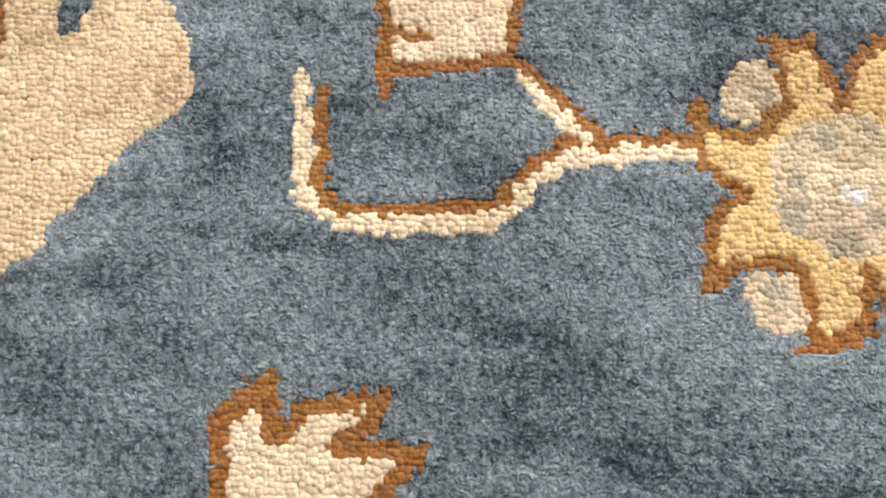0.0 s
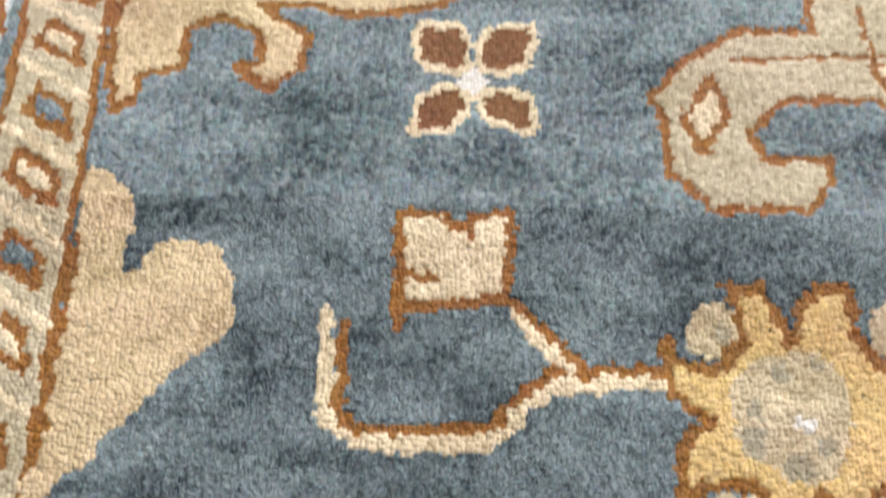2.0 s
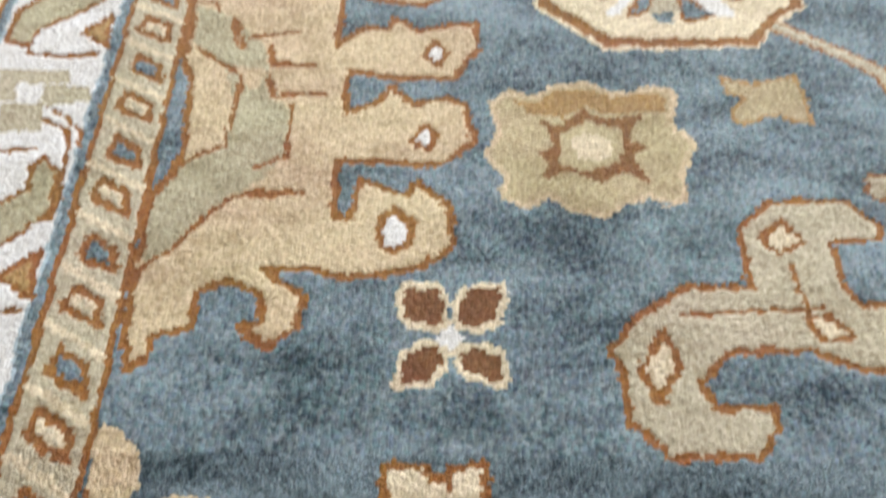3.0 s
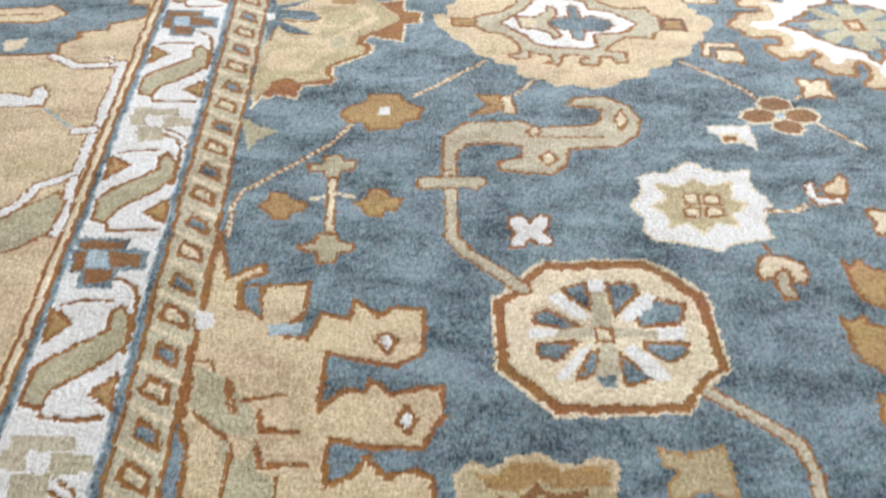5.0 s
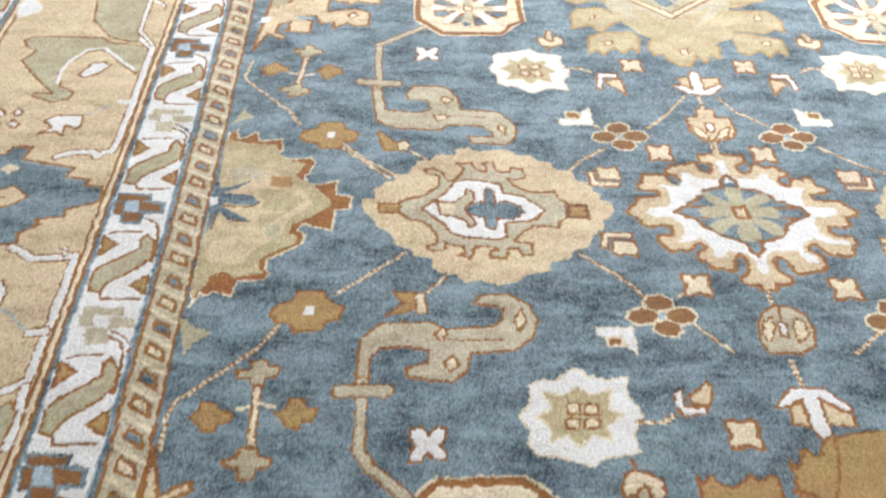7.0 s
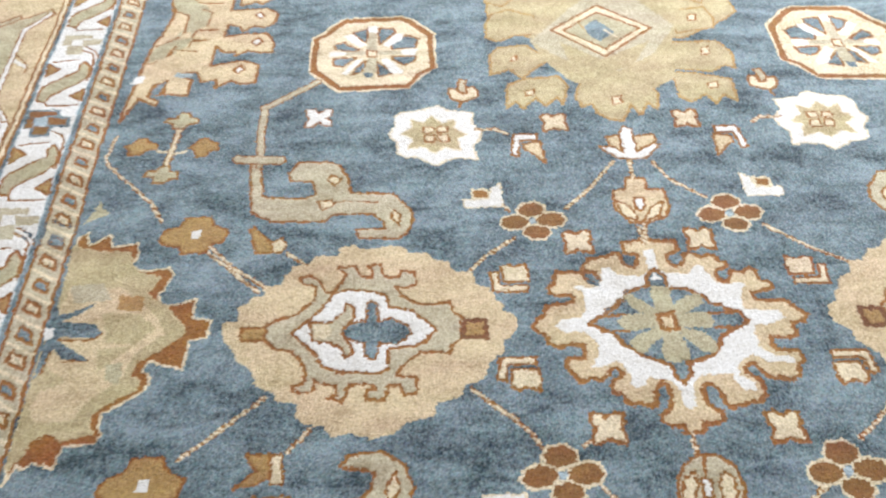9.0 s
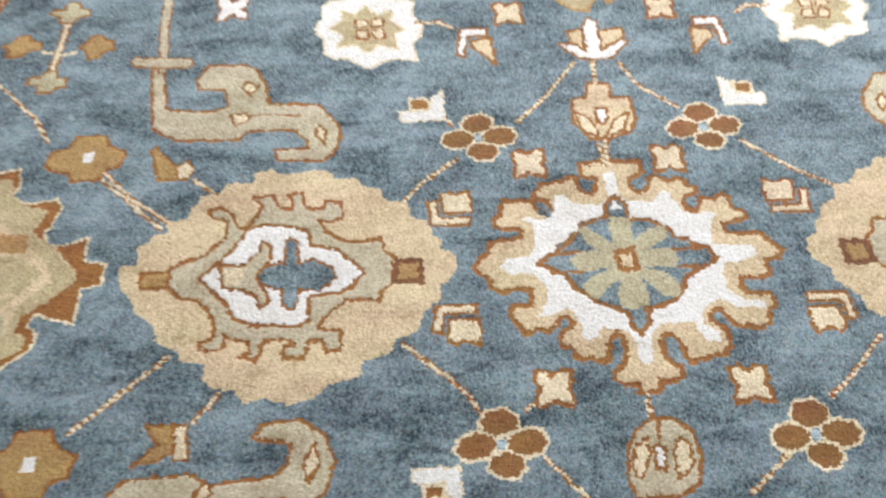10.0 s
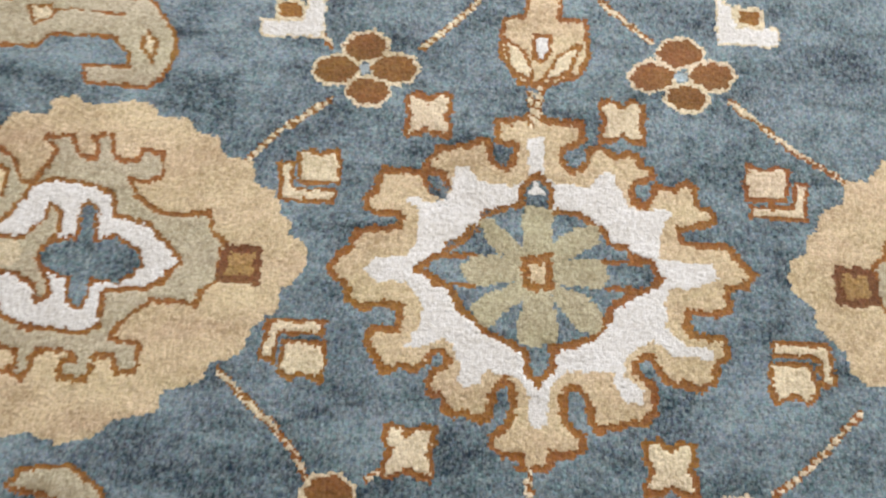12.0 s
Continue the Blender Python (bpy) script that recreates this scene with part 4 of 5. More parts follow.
def low_gold_leaf(x=0.181, y=1.265, sx=1, sy=1):
    m = Motif("small_gold_leaf", "small gold and cream bud beside a medallion", x, y, sx, sy)
    m.fill("camel", ((-12, 11), (0, 11), (3, -2), (-4, -6), (-17, -9), (-6, 1)), "rust", 1.2)
    m.fill("cream", ((1, 10), (7, 11), (10, -7), (3, -6)), "rust", 1.2)
    m.band("cream", "rust", 1.2, ((10, 12), (23, 27)))


def stem_left(x=0.080, y=1.658, sx=1, sy=1):
    m = Motif("stem", "thin cream and rust stem", x, y, sx, sy)
    m.band("cream", "rust", 1.2, ((-20, 18), (-3, 0), (20, -17)))


def border_palmette(x=-0.608, y=1.521, sx=1, sy=1):
    m = Motif("border_palmette", "dark blue serrated palmette on the tan border", x, y, sx, sy)
    m.fill("blue", ((-77, 40), (-38, 35), (-20, 50), (-18, 57), (-3, 57), (-6, 43), (23, 37), (36, 34), (32, 24), (51, 21), (49, 15), (61, 14), (66, 2), (62, -4), (44, -11), (45, -18), (27, -21), (31, -27), (20, -35), (22, -45), (-5, -48), (-37, -51)), "rust", 1.9)
    m.fill("tan", ((-49, 4), (-7, 9), (-1, 14), (13, 2), (6, -6), (-2, -10), (-42, -11)), "rust", 1.6)
    m.line("russet", 2, ((-31, -2), (-3, 1)))
    m.fill("cream", ((-18, 32), (-12, 38), (-4, 33), (-10, 26)))
    m.fill("cream", ((-15, -31), (-1, -29), (-1, -39), (-10, -44)))


def border_arm(x=-0.462, y=1.281, sx=1, sy=1):
    m = Motif("border_arm", "white angled arm on the tan border", x, y, sx, sy)
    m.band("ivory", "rust", 5, ((-32, 39), (-16, 29), (4, 30), (12, 32), (15, -24), (14, -31), (16, -67), (0, -76), (-6, -92), (-20, -102)))
    m.band("ivory", "rust", 5, ((14, -31), (4, -32)))
    m.band("ivory", "rust", 5, ((16, -71), (20, -109)))
    m.band("ivory", "rust", 2, ((-2, 37), (4, 39), (5, 31)))
    m.fill("sage", ((-17, -109), (-5, -95), (11, -80), (17, -87), (17, -108), (5, -120), (-9, -126)), "rust", 1.3)
    m.fill("ivory", ((-57, 2), (-43, 2), (-31, -2), (-33, 6), (-27, 10), (-21, -1), (-21, -11), (-52, -11)), "rust", 1.3)
    m.line("sky", 1.6, ((-19, -13), (1, -29)))


def border_hook(x=-0.610, y=1.908, sx=1, sy=1):
    m = Motif("border_hook", "grey-beige hook with white arm on the tan border", x, y, sx, sy)
    m.fill("sage", ((-62, 65), (-57, 71), (3, 72), (14, 63), (32, 62), (52, 56), (55, 20), (48, 16), (37, 26), (24, 40), (12, 51), (0, 49), (-13, 32), (-16, 15), (-8, -4), (6, -13), (4, -22), (-9, -27), (-26, -18), (-26, -14), (-11, -15), (-25, 0), (-39, 15), (-53, 33), (-46, 48), (-57, 55)), "rust", 1.6)
    m.fill("sage", ((-12, 100), (-17, 123), (-17, 142), (1, 162), (-4, 190), (17, 205), (23, 192), (24, 166), (26, 141), (32, 81), (29, 65), (6, 80)), "rust", 1.6)
    m.band("ivory", "rust", 5, ((19, -94), (28, -89), (44, -88), (49, -94), (52, -88), (58, -86), (59, -70), (58, -57), (57, -24), (56, -10), (55, 12), (54, 24), (52, 56), (33, 75), (29, 113), (26, 141), (24, 166), (23, 192), (44, 207)))
    m.line("ivory", 5, ((58, -25), (46, -25)))
    m.line("ivory", 3, ((8, 134), (24, 143)))
    m.line("ivory", 3, ((26, 143), (46, 128)))
    m.line("rust", 1.4, ((47, 121), (46, 131), (31, 146)))
    m.line("ivory", 3, ((-12, 0), (-15, 18), (-12, 34), (-2, 52), (11, 54), (24, 42), (45, 22)))
    m.fill("ivory", ((1, 12), (8, 31), (17, 33), (24, 28), (17, 15), (8, 9)), "rust", 1.6)
    m.fill("ivory", ((-5, -68), (4, -60), (-5, -52), (2, -44), (23, -43), (25, -56), (23, -61), (13, -57), (15, -70), (9, -64)), "rust", 1.6)
    m.line("sky", 1.6, ((24, -44), (40, -28)))
    m.line("stone", 2, ((-33, 215), (-30, 199), (-20, 188), (-15, 172)))


def border_dots(x=-0.709, y=1.776, sx=1, sy=1):
    m = Motif("border_dots", "cluster of four white dots ringed in rust", x, y, sx, sy)
    m.fill("ivory", ((-11, 6), (-9, 12), (-2, 6), (-5, 1)), "rust", 1.4)
    m.fill("ivory", ((3, 6), (5, 13), (11, 7), (9, 2)), "rust", 1.4)
    m.fill("ivory", ((-10, -8), (-7, -3), (-1, -8), (-4, -13)), "rust", 1.4)
    m.fill("ivory", ((4, -9), (7, -3), (13, -8), (11, -13)), "rust", 1.4)


def border_spray(x=-0.797, y=1.900, sx=1, sy=1):
    m = Motif("border_star", "camel leaf star on the tan border", x, y, sx, sy)
    m.fill("camel", ((-8, 173), (6, 179), (4, 193), (19, 182), (36, 175), (29, 166), (20, 165), (6, 152), (9, 166)), "rust", 1.2)
    m.fill("ivory", ((-22, 126), (-18, 142), (-5, 135), (3, 125), (1, 115), (-14, 103)), "cream", 1.4)


def border_hook_far(x=-0.646, y=2.351, sx=1, sy=1):
    m = Motif("border_hook", "grey-beige hook with white arm on the tan border", x, y, sx, sy)
    m.fill("sage", ((-8, -20), (15, -6), (14, 25), (38, 41), (55, 53), (59, 45), (40, 19), (43, -22), (47, -69), (49, -96), (25, -90), (2, -63)), "rust", 1.3)
    m.band("ivory", "rust", 3, ((56, 46), (40, 21), (43, -22), (47, -78), (64, -100)))
    m.fill("camel", ((-58, 6), (-42, 22), (-19, 8), (-34, -4)), "rust", 1.2)


def guard_rosette(x=-0.340, y=0.944, sx=1, sy=1):
    m = Motif("guard_rosette", "russet rosette with pale blue centre on the guard stripe", x, y, sx, sy)
    m.fill("blue", ((-13, 12), (10, 12), (11, 5), (-10, 4)), "blue", 2)
    m.fill("blue", ((-13, 5), (-7, 5), (-4, -8), (-10, -8)), "blue", 2)
    m.fill("blue", ((2, 7), (21, 3), (22, -6), (7, -7)), "blue", 2)
    m.fill("blue", ((-5, -6), (9, -7), (10, -17), (-3, -17)), "blue", 2)
    m.fill("russet", ((-12, 11), (9, 11), (10, 6), (-10, 5)))
    m.fill("russet", ((-12, 4), (-7, 4), (-5, -8), (-10, -8)))
    m.fill("russet", ((3, 5), (19, 2), (20, -5), (7, -5)))
    m.fill("russet", ((-4, -6), (8, -7), (9, -15), (-2, -16)))
    m.fill("sky", ((-6, 5), (3, 5), (6, -5), (-4, -5)))


def guard_rosette_pale(x=-0.312, y=0.663, sx=1, sy=1):
    m = Motif("guard_rosette_pale", "pale grey-beige rosette on the guard stripe", x, y, sx, sy)
    m.fill("stone", ((-14, 11), (10, 11), (12, 5), (-12, 4)))
    m.fill("stone", ((3, 4), (20, 3), (21, -4), (6, -6)))
    m.fill("stone", ((-8, -5), (6, -5), (9, -17), (-5, -18)))
    m.fill("stone", ((-15, 5), (-6, 5), (-4, -4), (-13, -4)))
    m.fill("ivory", ((-5, 3), (3, 3), (5, -3), (-3, -3)))
    m.line("rust", 1.5, ((8, -7), (17, -12), (22, -18), (23, -23)))


def guard_leaf(x=-0.310, y=0.786, sx=1, sy=1):
    m = Motif("guard_leaf", "grey-beige slanted leaf with gold triangles on the white guard stripe", x, y, sx, sy)
    m.fill("sage", ((-17, -20), (-18, -5), (-14, 1), (-3, 10), (6, 17), (5, 26), (8, 30), (14, 23), (16, 9), (9, 0), (-3, -10), (-8, -15), (-9, -22)), "rust", 1.6)
    m.line("rust", 1.6, ((-18, 30), (-10, 32), (3, 33)))
    m.line("rust", 1.8, ((2, 46), (11, 41), (14, 34), (17, 12), (16, 5)))
    m.line("rust", 1.8, ((-9, -22), (-7, -27), (4, -27), (17, -26)))
    m = Motif("guard_triangle", "small gold triangle ringed in rust on the guard stripe", x, y, sx, sy)
    m.fill("camel", ((-21, 28), (-10, 20), (-19, 10)), "rust", 1.6)
    m = Motif("guard_triangle", "small gold triangle ringed in rust on the guard stripe", x, y, sx, sy)
    m.fill("camel", ((8, -15), (17, -6), (19, -22)), "rust", 1.6)


def lower_curl(x=0.330, y=0.434, sx=1, sy=1):
    m = Motif("curled_vine", "grey-beige curled vine outlined in rust wool", x, y, sx, sy)
    m.fill("stone", ((-48, -14), (-45, -21), (-45, -33), (-35, -43), (-14, -43), (-8, -35), (-7, -29), (-23, -30), (-25, -23), (-16, -14), (5, -13), (14, -18), (28, -19), (39, -18), (45, 0), (35, 1), (22, 1), (19, 8), (19, 22), (33, 23), (34, 28), (26, 37), (4, 36), (-7, 26), (-7, 6), (-25, 6), (-38, -3)), "rust", 1.6)
    m.line("rust", 1.6, ((-27, -3), (12, 0)))
    m.line("rust", 1.8, ((6, 14), (7, -5)))
    m.fill("cream", ((-33, -8), (-30, -19), (-37, -29), (-40, -19)), "rust", 1.7)
    m.fill("cream", ((6, 29), (11, 22), (3, 17), (-1, 22)), "rust", 1.6)
    m.fill("cream", ((6, -3), (13, -3), (18, -9), (9, -10)), "rust", 1.6)
    m.band("stone", "rust", 4, ((23, 114), (39, 103), (53, 91), (55, 78), (52, 55), (49, 39), (38, 1)))
    m.band("stone", "rust", 8, ((39, 42), (63, 42)))


def upper_curl(x=0.231, y=1.807, sx=1, sy=1):
    m = Motif("curled_vine", "grey-beige curled vine outlined in rust wool", x, y, sx, sy)
    m.fill("stone", ((-59, 42), (-52, -6), (-37, -15), (-1, -16), (3, -10), (31, -10), (38, -17), (40, -24), (20, -24), (23, -32), (48, -33), (55, -28), (59, -17), (57, -7), (45, 9), (15, 10), (14, 21), (6, 38), (-3, 42), (-24, 42), (-30, 30), (-28, 23), (-12, 22), (-9, 9), (-17, 6), (-40, 7), (-46, 10), (-51, 42)), "rust", 1.5)
    m.line("rust", 1.2, ((4, 2), (34, 1)))
    m.fill("cream", ((1, 28), (8, 24), (4, 17), (-2, 23)), "rust", 1.3)
    m.fill("cream", ((-7, 3), (2, 4), (4, -2), (-4, -5)), "rust", 1.3)
    m.fill("cream", ((45, -7), (50, -12), (49, -21), (44, -15)), "rust", 1.3)
    m.band("stone", "rust", 4.5, ((-52, 40), (-55, 71), (-56, 105), (-18, 136)))
    m.band("stone", "rust", 7, ((-68, 47), (-38, 45)))


def low_gold_palmette(x=0.764, y=0.905, sx=1, sy=1):
    m = Motif("gold_palmette", "camel-gold palmette with fringed fronds and small rosettes", x, y, sx, sy)
    m.fill("camel", ((-7, 24), (2, 22), (2, 32), (11, 28), (18, 38), (31, 42), (55, 45), (61, 31), (38, -44), (-7, -48), (-9, -10), (-1, 3), (-9, 7), (-3, 14)), "rust", 1.2)
    m.fill("camel", ((-66, -56), (-60, -59), (-54, -57), (-51, -61), (-43, -61), (-52, -82), (-66, -79), (-69, -67)), "rust", 1.2)
    m.fill("camel", ((-58, 16), (-56, 11), (-49, 16), (-47, 11), (-40, 9), (-28, 17), (-26, 13), (-17, 17), (-15, 15), (-15, 5), (-17, 1), (-9, 0), (6, -1), (-4, -26), (-25, -25), (-23, -8), (-32, -7), (-41, -12), (-52, -11), (-56, -8), (-58, 2), (-58, 9)), "rust", 1.6)
    m.fill("camel", ((-69, -18), (-66, -20), (-59, -17), (-58, -21), (-50, -23), (-42, -16), (-41, -21), (-38, -24), (-30, -15), (-30, -24), (-25, -26), (-4, -26), (-12, -46), (-34, -46), (-36, -42), (-44, -46), (-60, -46), (-68, -40), (-69, -36), (-68, -26)), "rust", 1.6)
    m.fill("camel", ((-5, 26), (-2, 21), (6, 33), (9, 28), (13, 29), (18, 39), (24, 43), (21, 24), (11, -1), (0, 1), (3, 5), (-6, 8), (-5, 19)), "rust", 1.6)
    m.fill("gold", ((-27, 5), (-20, 2), (5, -4), (-10, -42), (-29, -39), (-22, -17), (-23, -3)))
    m.fill("stone", ((-12, -26), (-3, -23), (-9, -39), (-15, -38)))
    m.fill("cream", ((-43, -1), (-36, 0), (-38, -4), (-44, -5)), "rust", 1.2)
    m.fill("cream", ((-54, -31), (-48, -30), (-50, -35), (-55, -36)), "rust", 1.2)


# ---- weave the chart ----
AXIS = 0.82
for k in range(-9, 44):
    chain_link(0.426 + 0.0522 * k, "cream" if k % 2 == 0 else "blue")
for k in range(-2, 7):
    y = 0.653 + 0.2835 * k
    (guard_rosette_pale if k % 2 == 0 else guard_rosette)(edge_x(-0.133 if k % 2 == 0 else -0.1445, y), y)
for k in range(-3, 7):
    y = 0.777 + 0.2835 * k
    guard_leaf(edge_x(-0.1244, y), y)
for k in range(3, 7):
    y = 0.786 + 0.2835 * k
    guard_leaf(edge_x(-0.675, y), y)
border_palmette()
border_arm()
border_hook()
border_dots()
border_spray()
border_hook_far()
leaf_spray()
hooked_stem()
square_bud()
gold_palmette_flower()
maple_leaf()
brown_cross_flower()
gold_flower()
gold_butterfly()
corner_palmette()
corner_palmette(-0.075, 2.42, 1, -1)
octagon_rosette(0.293, 0.826)
octagon_rosette(0.301, 2.283, 1.07, 1.23)
octagon_rosette(1.354, 2.283, -1.07, 1.23)
curled_vine()
upper_curl()
lower_curl()
upper_curl(1.415, 1.835, -1, 1)
white_saltire()
white_saltire(0.194, 2.057)
cross_sprig()
cross_sprig(-0.1, 1.975, 1, -1)
diagonal_stem()
diagonal_stem(-0.064, 1.82, 1, -1)
gold_rosette()
gold_rosette(-0.006, 1.738)
half_palmette()
sage_spike()
sage_spike(-0.2, 1.80, 0.75, -0.75)
stem_left()
stem_pair()
stem_low()
stem_right()
stem_low_right()
scalloped_medallion()
scalloped_medallion(1.335, 1.515, -1, 1)
serrated_medallion()
medallion_stem()
medallion_foot()
flower_bud()
white_tulip()
round_bud()
white_tulip(0.81, 1.075, 1, -1)
for x, y in ((0.616, 1.752), (0.982, 1.76), (0.613, 1.252), (1.023, 1.247)):
    brown_flower(x, y, 0.93, 0.93)
leaf_square(0.56, 1.618)
leaf_square(0.561, 1.423, 1, -1)
leaf_square(1.082, 1.62, -1, 1)
leaf_square(1.095, 1.422, -1, -1)
for x, y in ((0.69, 1.696), (0.911, 1.697), (0.688, 1.323), (0.953, 1.318), (0.684, 2.027), (0.957, 2.03), (0.693, 1.018)):
    small_clover(x, y)
white_ell()
white_ell(1.062, 1.834, -1, 1)
white_ell(0.523, 1.198, 0.85, -0.85)
half_ell()
half_ell(1.028, 1.969, -1, 1)
small_leaf_square()
white_star_flower()
white_star_flower(0.437, 2.0, 1, -1.05)
white_star_flower(1.236, 2.018, -1, -1.05)
mushroom_bud()
mushroom_bud(0.5, 2.14, 1, -1)
mushroom_bud(1.149, 2.155, -1, -1)
small_gold_leaf()
low_gold_leaf()
gold_palmette()
low_gold_palmette()

# ---- knots into pile ----
PILE = {"rust": -0.0009, "brown": -0.0006, "ivory": 0.0003, "cream": 0.0002}
lift = np.array([PILE.get(n, 0.0) for n in YARNS])
swell = 0.0012 * smooth_noise(60, 21) + 0.0004 * smooth_noise(14, 22)
swell += 0.002 * np.exp(-(((CX - 0.02 - 0.1 * (CY - 1.1)) / 0.012) ** 2)) * np.exp(-(((CY - 1.1) / 0.16) ** 2))
level = swell + lift[chart]
# corners shared by neighbouring knots, pushed about a little so that rows are not ruled
pad = lambda a: np.pad(a, ((0, 1), (0, 1)), mode="edge")
corner_z = (pad(level) + np.roll(pad(level), 1, 0) + np.roll(pad(level), 1, 1) + np.roll(np.roll(pad(level), 1, 0), 1, 1)) / 4
corner_z[0, :], corner_z[:, 0] = corner_z[1, :], corner_z[:, 1]
VX, VY = np.meshgrid(GX0 + np.arange(GNX + 1) * KNOT, GY0 + np.arange(GNY + 1) * KNOT)
row_shift = np.random.default_rng(31).normal(0, 0.12, (GNY + 1, 1))
wander = np.pad(smooth_noise(3, 41), ((0, 1), (0, 1)), mode="edge"), np.pad(smooth_noise(3, 42), ((0, 1), (0, 1)), mode="edge")
VX = VX + KNOT * (rng.normal(0, 0.2, VX.shape) + row_shift + 0.15 * wander[0])
VY = VY + KNOT * (rng.normal(0, 0.2, VY.shape) + 0.15 * wander[1])
early = np.where(VY < 0.33, 0.12, 0.0)
VX, VY = VX + KNOT * rng.normal(0, 1, VX.shape) * early, VY + KNOT * rng.normal(0, 1, VX.shape) * early
VZ = corner_z - 0.0011 + rng.normal(0, 0.00022, VX.shape)
LEFT = -0.24 - 0.33 * CY
RIGHT = np.interp(CY, (0.0, 0.5, 0.69, 0.9, 1.2, 2.6), (0.40, 0.55, 0.75, 0.98, 1.32, 1.66))
SHOWN = (CX > LEFT) & (CX < RIGHT)
TUFTED = (CY < 0.315) & (CX > -0.215) & (CX < 0.375)
# nearest the camera each knot shows its yarn ends: a finer lattice, three by three to a knot
TJ, TI = int((0.32 - GY0) / KNOT), int((0.38 - GX0) / KNOT)
TI0 = int((-0.22 - GX0) / KNOT)


def finer(a):
    """A lattice of knot corners with two more lines between each pair."""
    a = a[: TJ + 1, TI0: TI + 1]
    for axis in (0, 1):
        a = np.moveaxis(a, axis, 0)
        out = np.empty((3 * (a.shape[0] - 1) + 1, a.shape[1]))
        out[::3] = a
        out[1::3], out[2::3] = a[:-1] * 2 / 3 + a[1:] / 3, a[:-1] / 3 + a[1:] * 2 / 3
        a = np.moveaxis(out, 0, axis)
    return a


FX, FY, FZ = finer(VX), finer(VY), finer(VZ)
tr = np.random.default_rng(77)
# blue knots are matted together, the others stand as separate round tufts
matted = np.kron(chart[:TJ, TI0:TI] == 0, np.ones((3, 3), bool))
matted = np.pad(matted, ((0, 1), (0, 1)), mode="edge")
loose = np.where(matted, 0.00024, 0.0001)
pale = np.isin(chart, [YARNS.index(n) for n in ("rust", "brown", "russet")], invert=True)[:TJ, TI0:TI]
pale = np.pad(np.kron(pale, np.ones((3, 3), bool)), ((0, 1), (0, 1)), mode="edge")
dip = np.where(matted, 0.00016, np.where(pale, 0.0005, 0.0006))
crush = np.pad(np.kron(tr.uniform(0.25, 1.25, (TJ, TI - TI0)), np.ones((3, 3))), ((0, 1), (0, 1)), mode="edge")
dip = dip * crush
FX, FY = FX + tr.normal(0, 1, FX.shape) * loose, FY + tr.normal(0, 1, FY.shape) * loose
FZ = FZ + 0.0005 + tr.normal(0, 1, FZ.shape) * loose
FZ[::3, :] -= dip[::3, :]
FZ[:, ::3] -= dip[:, ::3]

rug = new("area_rug")
tagged(rug, "hand-knotted blue wool rug with tan, white and rust flowers", "rug")
BX0, BX1, BY0, BY1 = -1.09, 2.72, -1.0, 4.0
part("backing", box(BX0, BY0, FLOOR, BX1, BY1, -0.006, 0.003), JUTE, rug, "woven jute backing under the pile")


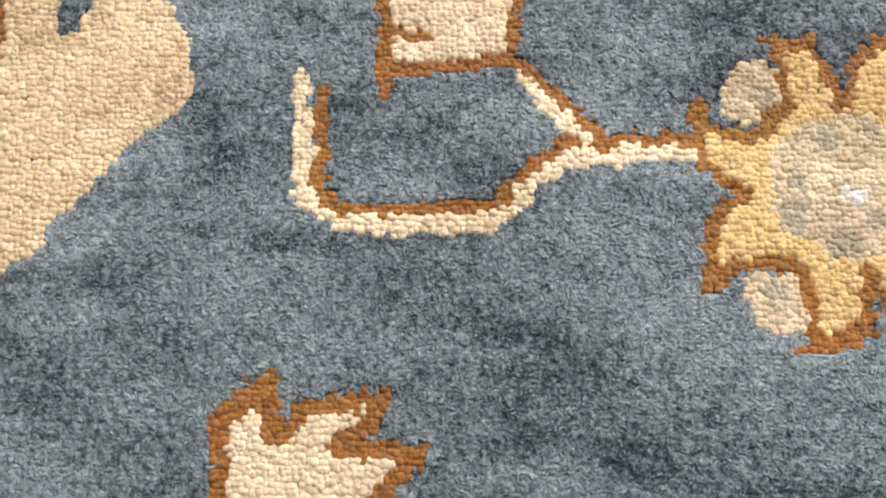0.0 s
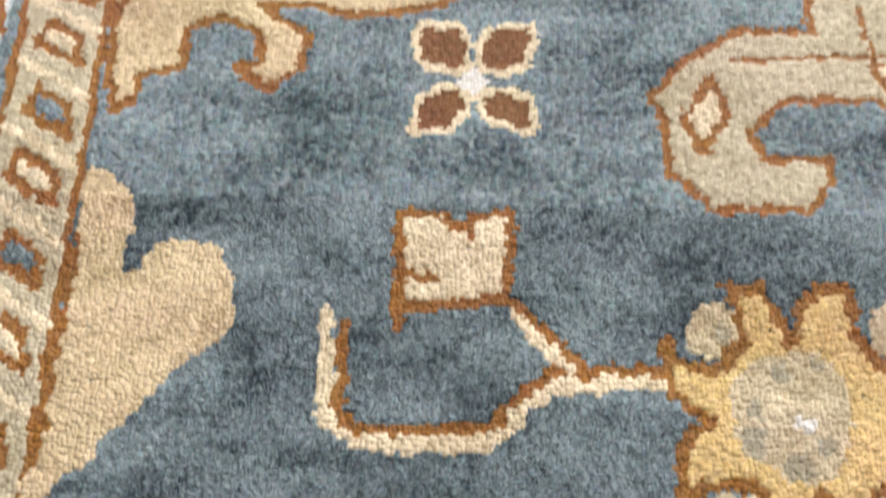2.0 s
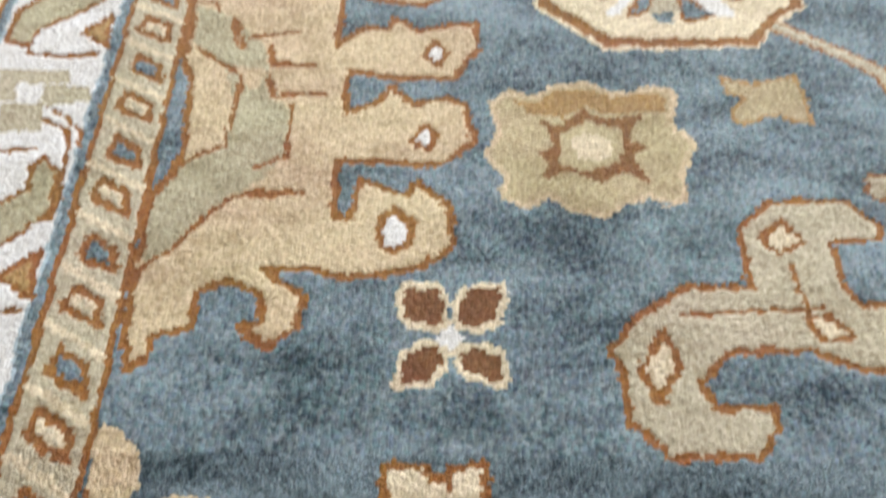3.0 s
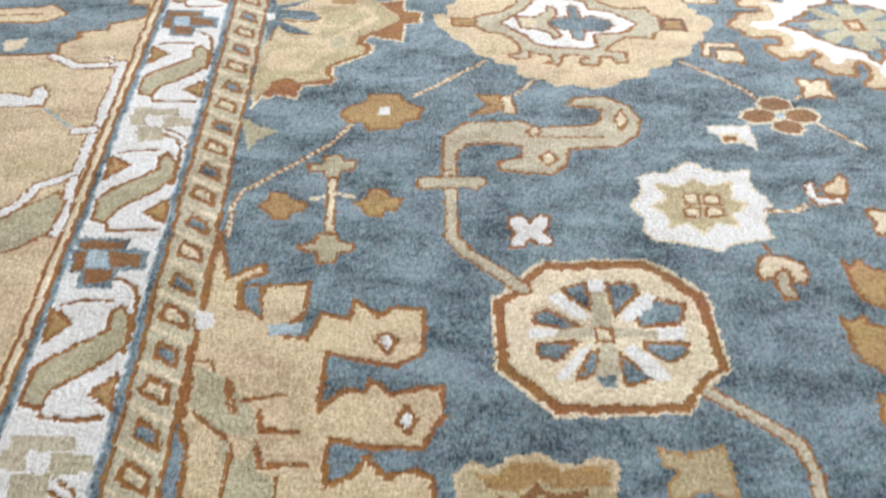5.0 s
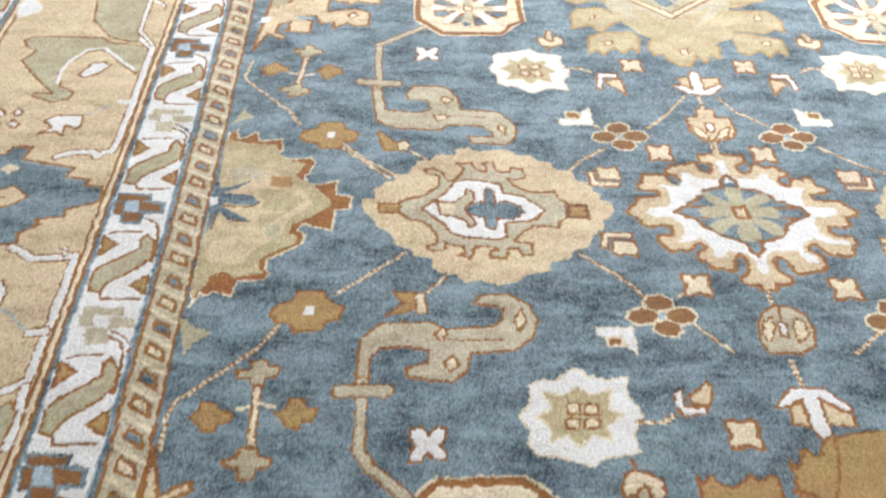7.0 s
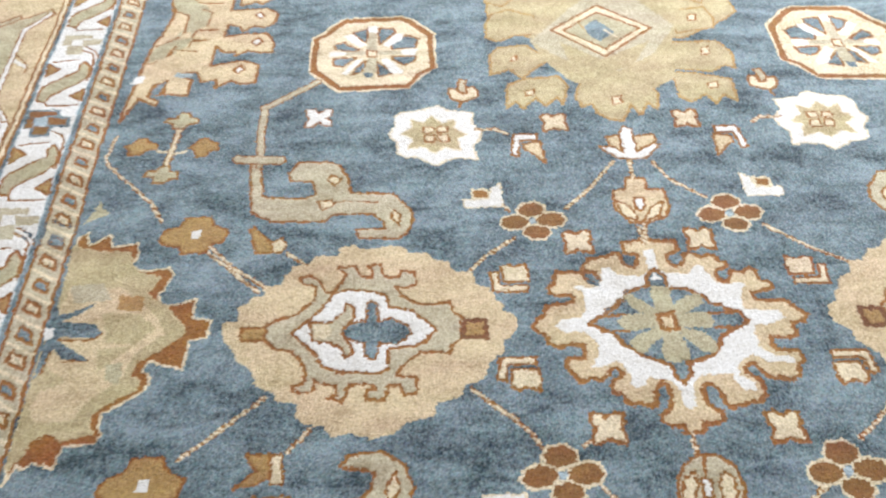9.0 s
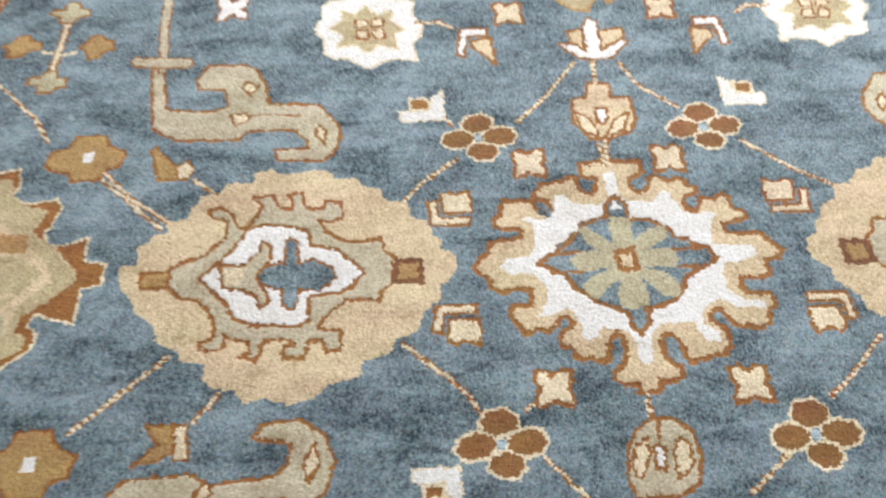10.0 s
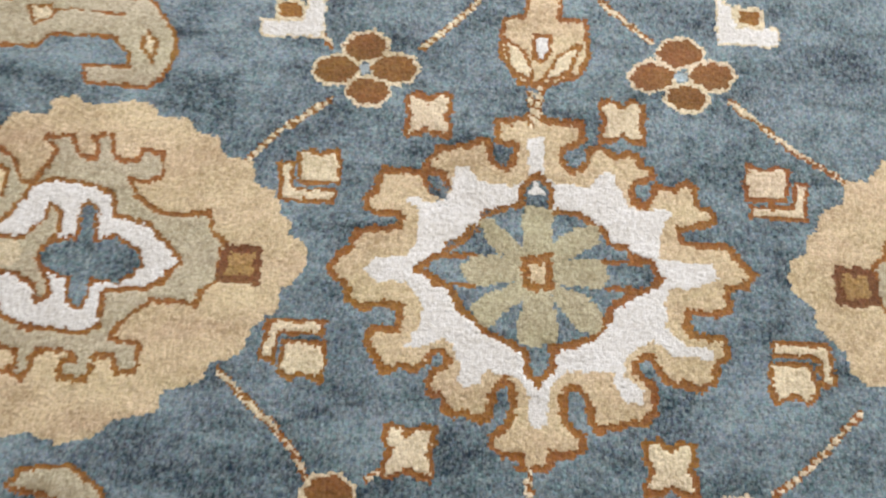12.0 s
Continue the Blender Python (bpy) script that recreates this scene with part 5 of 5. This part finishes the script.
def pile(number, name, label):
    mesh_v, mesh_f, mesh_m, count = [], [], [], 0
    r = np.random.default_rng(100 + number)
    mine = (owner == number) & SHOWN
    for level in ("yarn ends", "tufts", "knots"):
        blue = chart == 0
        j, i = np.nonzero(mine & {"yarn ends": TUFTED & blue, "tufts": TUFTED & ~blue, "knots": ~TUFTED}[level])
        if not len(j):
            continue
        colours = chart[j, i]
        if level == "tufts":
            # a round tuft for each knot; neighbours press into one another
            n = len(j)
            corners = [(j + b, i + a) for a, b in ((0, 0), (1, 0), (1, 1), (0, 1))]
            mid = np.stack([sum(g[q] for q in corners) / 4 for g in (VX, VY, VZ)], 1)
            mid += r.normal(0, 1, (n, 3)) * (0.00045, 0.00045, 0.0002)
            wide = KNOT * r.uniform(0.7, 1.06, n)
            spin = r.uniform(0, 1.05, n)
            verts = np.empty((n, 13, 3))
            verts[:, 0] = mid + (0, 0, 0.00088)
            for k in range(6):
                a = spin + k * math.pi / 3
                way = np.stack([np.cos(a), np.sin(a), np.zeros(n)], 1) * wide[:, None]
                verts[:, 1 + k] = mid + way * 0.56 + (0, 0, 0.00066)
                verts[:, 7 + k] = mid + way * 1.08 + (0, 0, -0.00025)
            verts[:, :7] += r.normal(0, 0.00007, (n, 7, 3))
            faces = np.array([t for k in range(6) for t in ((0, 1 + k, 1 + (k + 1) % 6), (1 + k, 7 + k, 7 + (k + 1) % 6), (1 + k, 7 + (k + 1) % 6, 1 + (k + 1) % 6))])
        else:
            gridx, gridy, gridz = VX, VY, VZ
            if level == "yarn ends":
                a, b = np.meshgrid(np.arange(3), np.arange(3))
                colours = np.repeat(colours, 9)
                j, i = (j[:, None] * 3 + b.ravel()).ravel(), ((i - TI0)[:, None] * 3 + a.ravel()).ravel()
                gridx, gridy, gridz = FX, FY, FZ
            n = len(j)
            base = np.stack([np.stack([gridx[j + b, i + a], gridy[j + b, i + a], gridz[j + b, i + a]], 1) for a, b in ((0, 0), (1, 0), (1, 1), (0, 1))], 1)
            mid = base.mean(1)
            lean, rise = (0.00036, 0.0003) if level == "yarn ends" else (0.0003, 0.00052)
            top = mid + r.normal(0, lean, (n, 3)) * (1, 1, 0.5)
            top[:, 2] += rise
            verts = np.concatenate([base, top[:, None, :]], 1)
            faces = np.array([(0, 1, 4), (1, 2, 4), (2, 3, 4), (3, 0, 4)])
        k = verts.shape[1]
        mesh_f.append((faces[None] + (count + np.arange(n) * k)[:, None, None]).reshape(-1, 3))
        mesh_m.append(np.repeat(colours, len(faces)))
        mesh_v.append(verts.reshape(-1, 3))
        count += n * k
    if not count:
        return
    v, f, m = np.concatenate(mesh_v), np.concatenate(mesh_f), np.concatenate(mesh_m)
    loops = f.ravel()
    data = bpy.data.meshes.new(name)
    data.vertices.add(len(v))
    data.vertices.foreach_set("co", v.astype(np.float32).ravel())
    data.loops.add(len(loops))
    data.loops.foreach_set("vertex_index", loops.astype(np.int32))
    data.polygons.add(len(f))
    data.polygons.foreach_set("loop_start", np.arange(0, len(loops), 3, dtype=np.int32))
    used = sorted(set(m.tolist()))
    for c in used:
        data.materials.append(WOOL[c])
    slot = np.zeros(len(YARNS), np.int32)
    slot[used] = np.arange(len(used))
    data.polygons.foreach_set("material_index", slot[m])
    data.polygons.foreach_set("use_smooth", np.ones(len(f), bool))
    data.update(calc_edges=True)
    ob = new(name, data)
    ob.parent = rug
    tagged(ob, label)


for number, (name, label) in enumerate(MOTIFS):
    pile(number, name, label)

# the design goes on past the near pile in coarser tufts, mirrored to the far side border
BLOCK = 4
bx, by = np.meshgrid(np.arange(GX0, BX1 - 0.02, BLOCK * KNOT), np.arange(GY0, gy[-1] - BLOCK * KNOT, BLOCK * KNOT))
cx, cy = bx.ravel() + BLOCK * KNOT / 2, by.ravel() + BLOCK * KNOT / 2
source = np.where(cx > gx[-1], 2 * AXIS - cx, cx)
row, col = ((cy - GY0) / KNOT).astype(int), np.clip((source - GX0) / KNOT, 0, GNX - 1).astype(int)
open_blocks = ~(SHOWN[row, col] & (cx <= gx[-1])) & (cx > BX0 + 0.02)
cx, cy, hue = cx[open_blocks], cy[open_blocks], chart[row, col][open_blocks]
half = BLOCK * KNOT / 2
ring = np.stack([np.stack([cx + a * half, cy + b * half, np.full(len(cx), -0.0025)], 1) for a, b in ((-1, -1), (1, -1), (1, 1), (-1, 1))], 1).reshape(-1, 3)
data = bpy.data.meshes.new("outlying_pile")
data.from_pydata(ring.tolist(), [], np.arange(len(ring)).reshape(-1, 4).tolist())
for m in WOOL:
    data.materials.append(m)
data.polygons.foreach_set("material_index", hue.astype(np.int32))
outlying = new("outlying_pile", data)
outlying.parent = rug
tagged(outlying, "continuing wool pile of the rug", kind="stuff")

# pile of the rest of the rug, plain field and border
def sheet(name, colour, x0, y0, x1, y1, label):
    bm = bmesh.new()
    nx, ny = max(1, int((x1 - x0) / 0.05)), max(1, int((y1 - y0) / 0.05))
    bmesh.ops.create_grid(bm, x_segments=nx, y_segments=ny, size=0.5, matrix=Matrix.Translation(((x0 + x1) / 2, (y0 + y1) / 2, -0.0045)) @ Matrix.Diagonal((x1 - x0, y1 - y0, 1, 1)))
    part(name, bm, WOOL[YARNS.index(colour)], rug, label)


sheet("far_field", "blue", -0.33, -0.3, 2.0, 3.3, "blue wool field")
sheet("side_border", "tan", BX0 + 0.02, BY0 + 0.02, -0.334, BY1 - 0.02, "tan wool border")
sheet("side_border", "tan", 2.004, BY0 + 0.02, BX1 - 0.02, BY1 - 0.02, "tan wool border")
sheet("end_border", "tan", -0.33, BY0 + 0.02, 2.0, -0.304, "tan wool border")
sheet("end_border", "tan", -0.33, 3.304, 2.0, BY1 - 0.02, "tan wool border")

# stray fibres lying on the pile
fr = np.random.default_rng(12)
bm = bmesh.new()
for _ in range(170):
    x, y = fr.uniform(-0.2, 0.38), fr.uniform(0.0, 0.42)
    way, bend, step = fr.uniform(0, 6.28), fr.normal(0, 0.5), fr.uniform(0.0005, 0.0012)
    last = None
    for k in range(5):
        z = 0.0011 + 0.0004 * math.sin(k * 0.8)
        ring = [bm.verts.new((x + 0.00005 * math.cos(a), y + 0.00005 * math.sin(a), z + 0.00005 * math.cos(2 * a))) for a in (0.0, 2.1, 4.2)]
        if last:
            for a in range(3):
                bm.faces.new((last[a], last[(a + 1) % 3], ring[(a + 1) % 3], ring[a]))
        last = ring
        x, y, way = x + step * math.cos(way), y + step * math.sin(way), way + bend
tagged(part("stray_fibres", bm, WOOL[YARNS.index("ivory")], rug, "loose pale wool fibres on the pile"), kind="stuff")
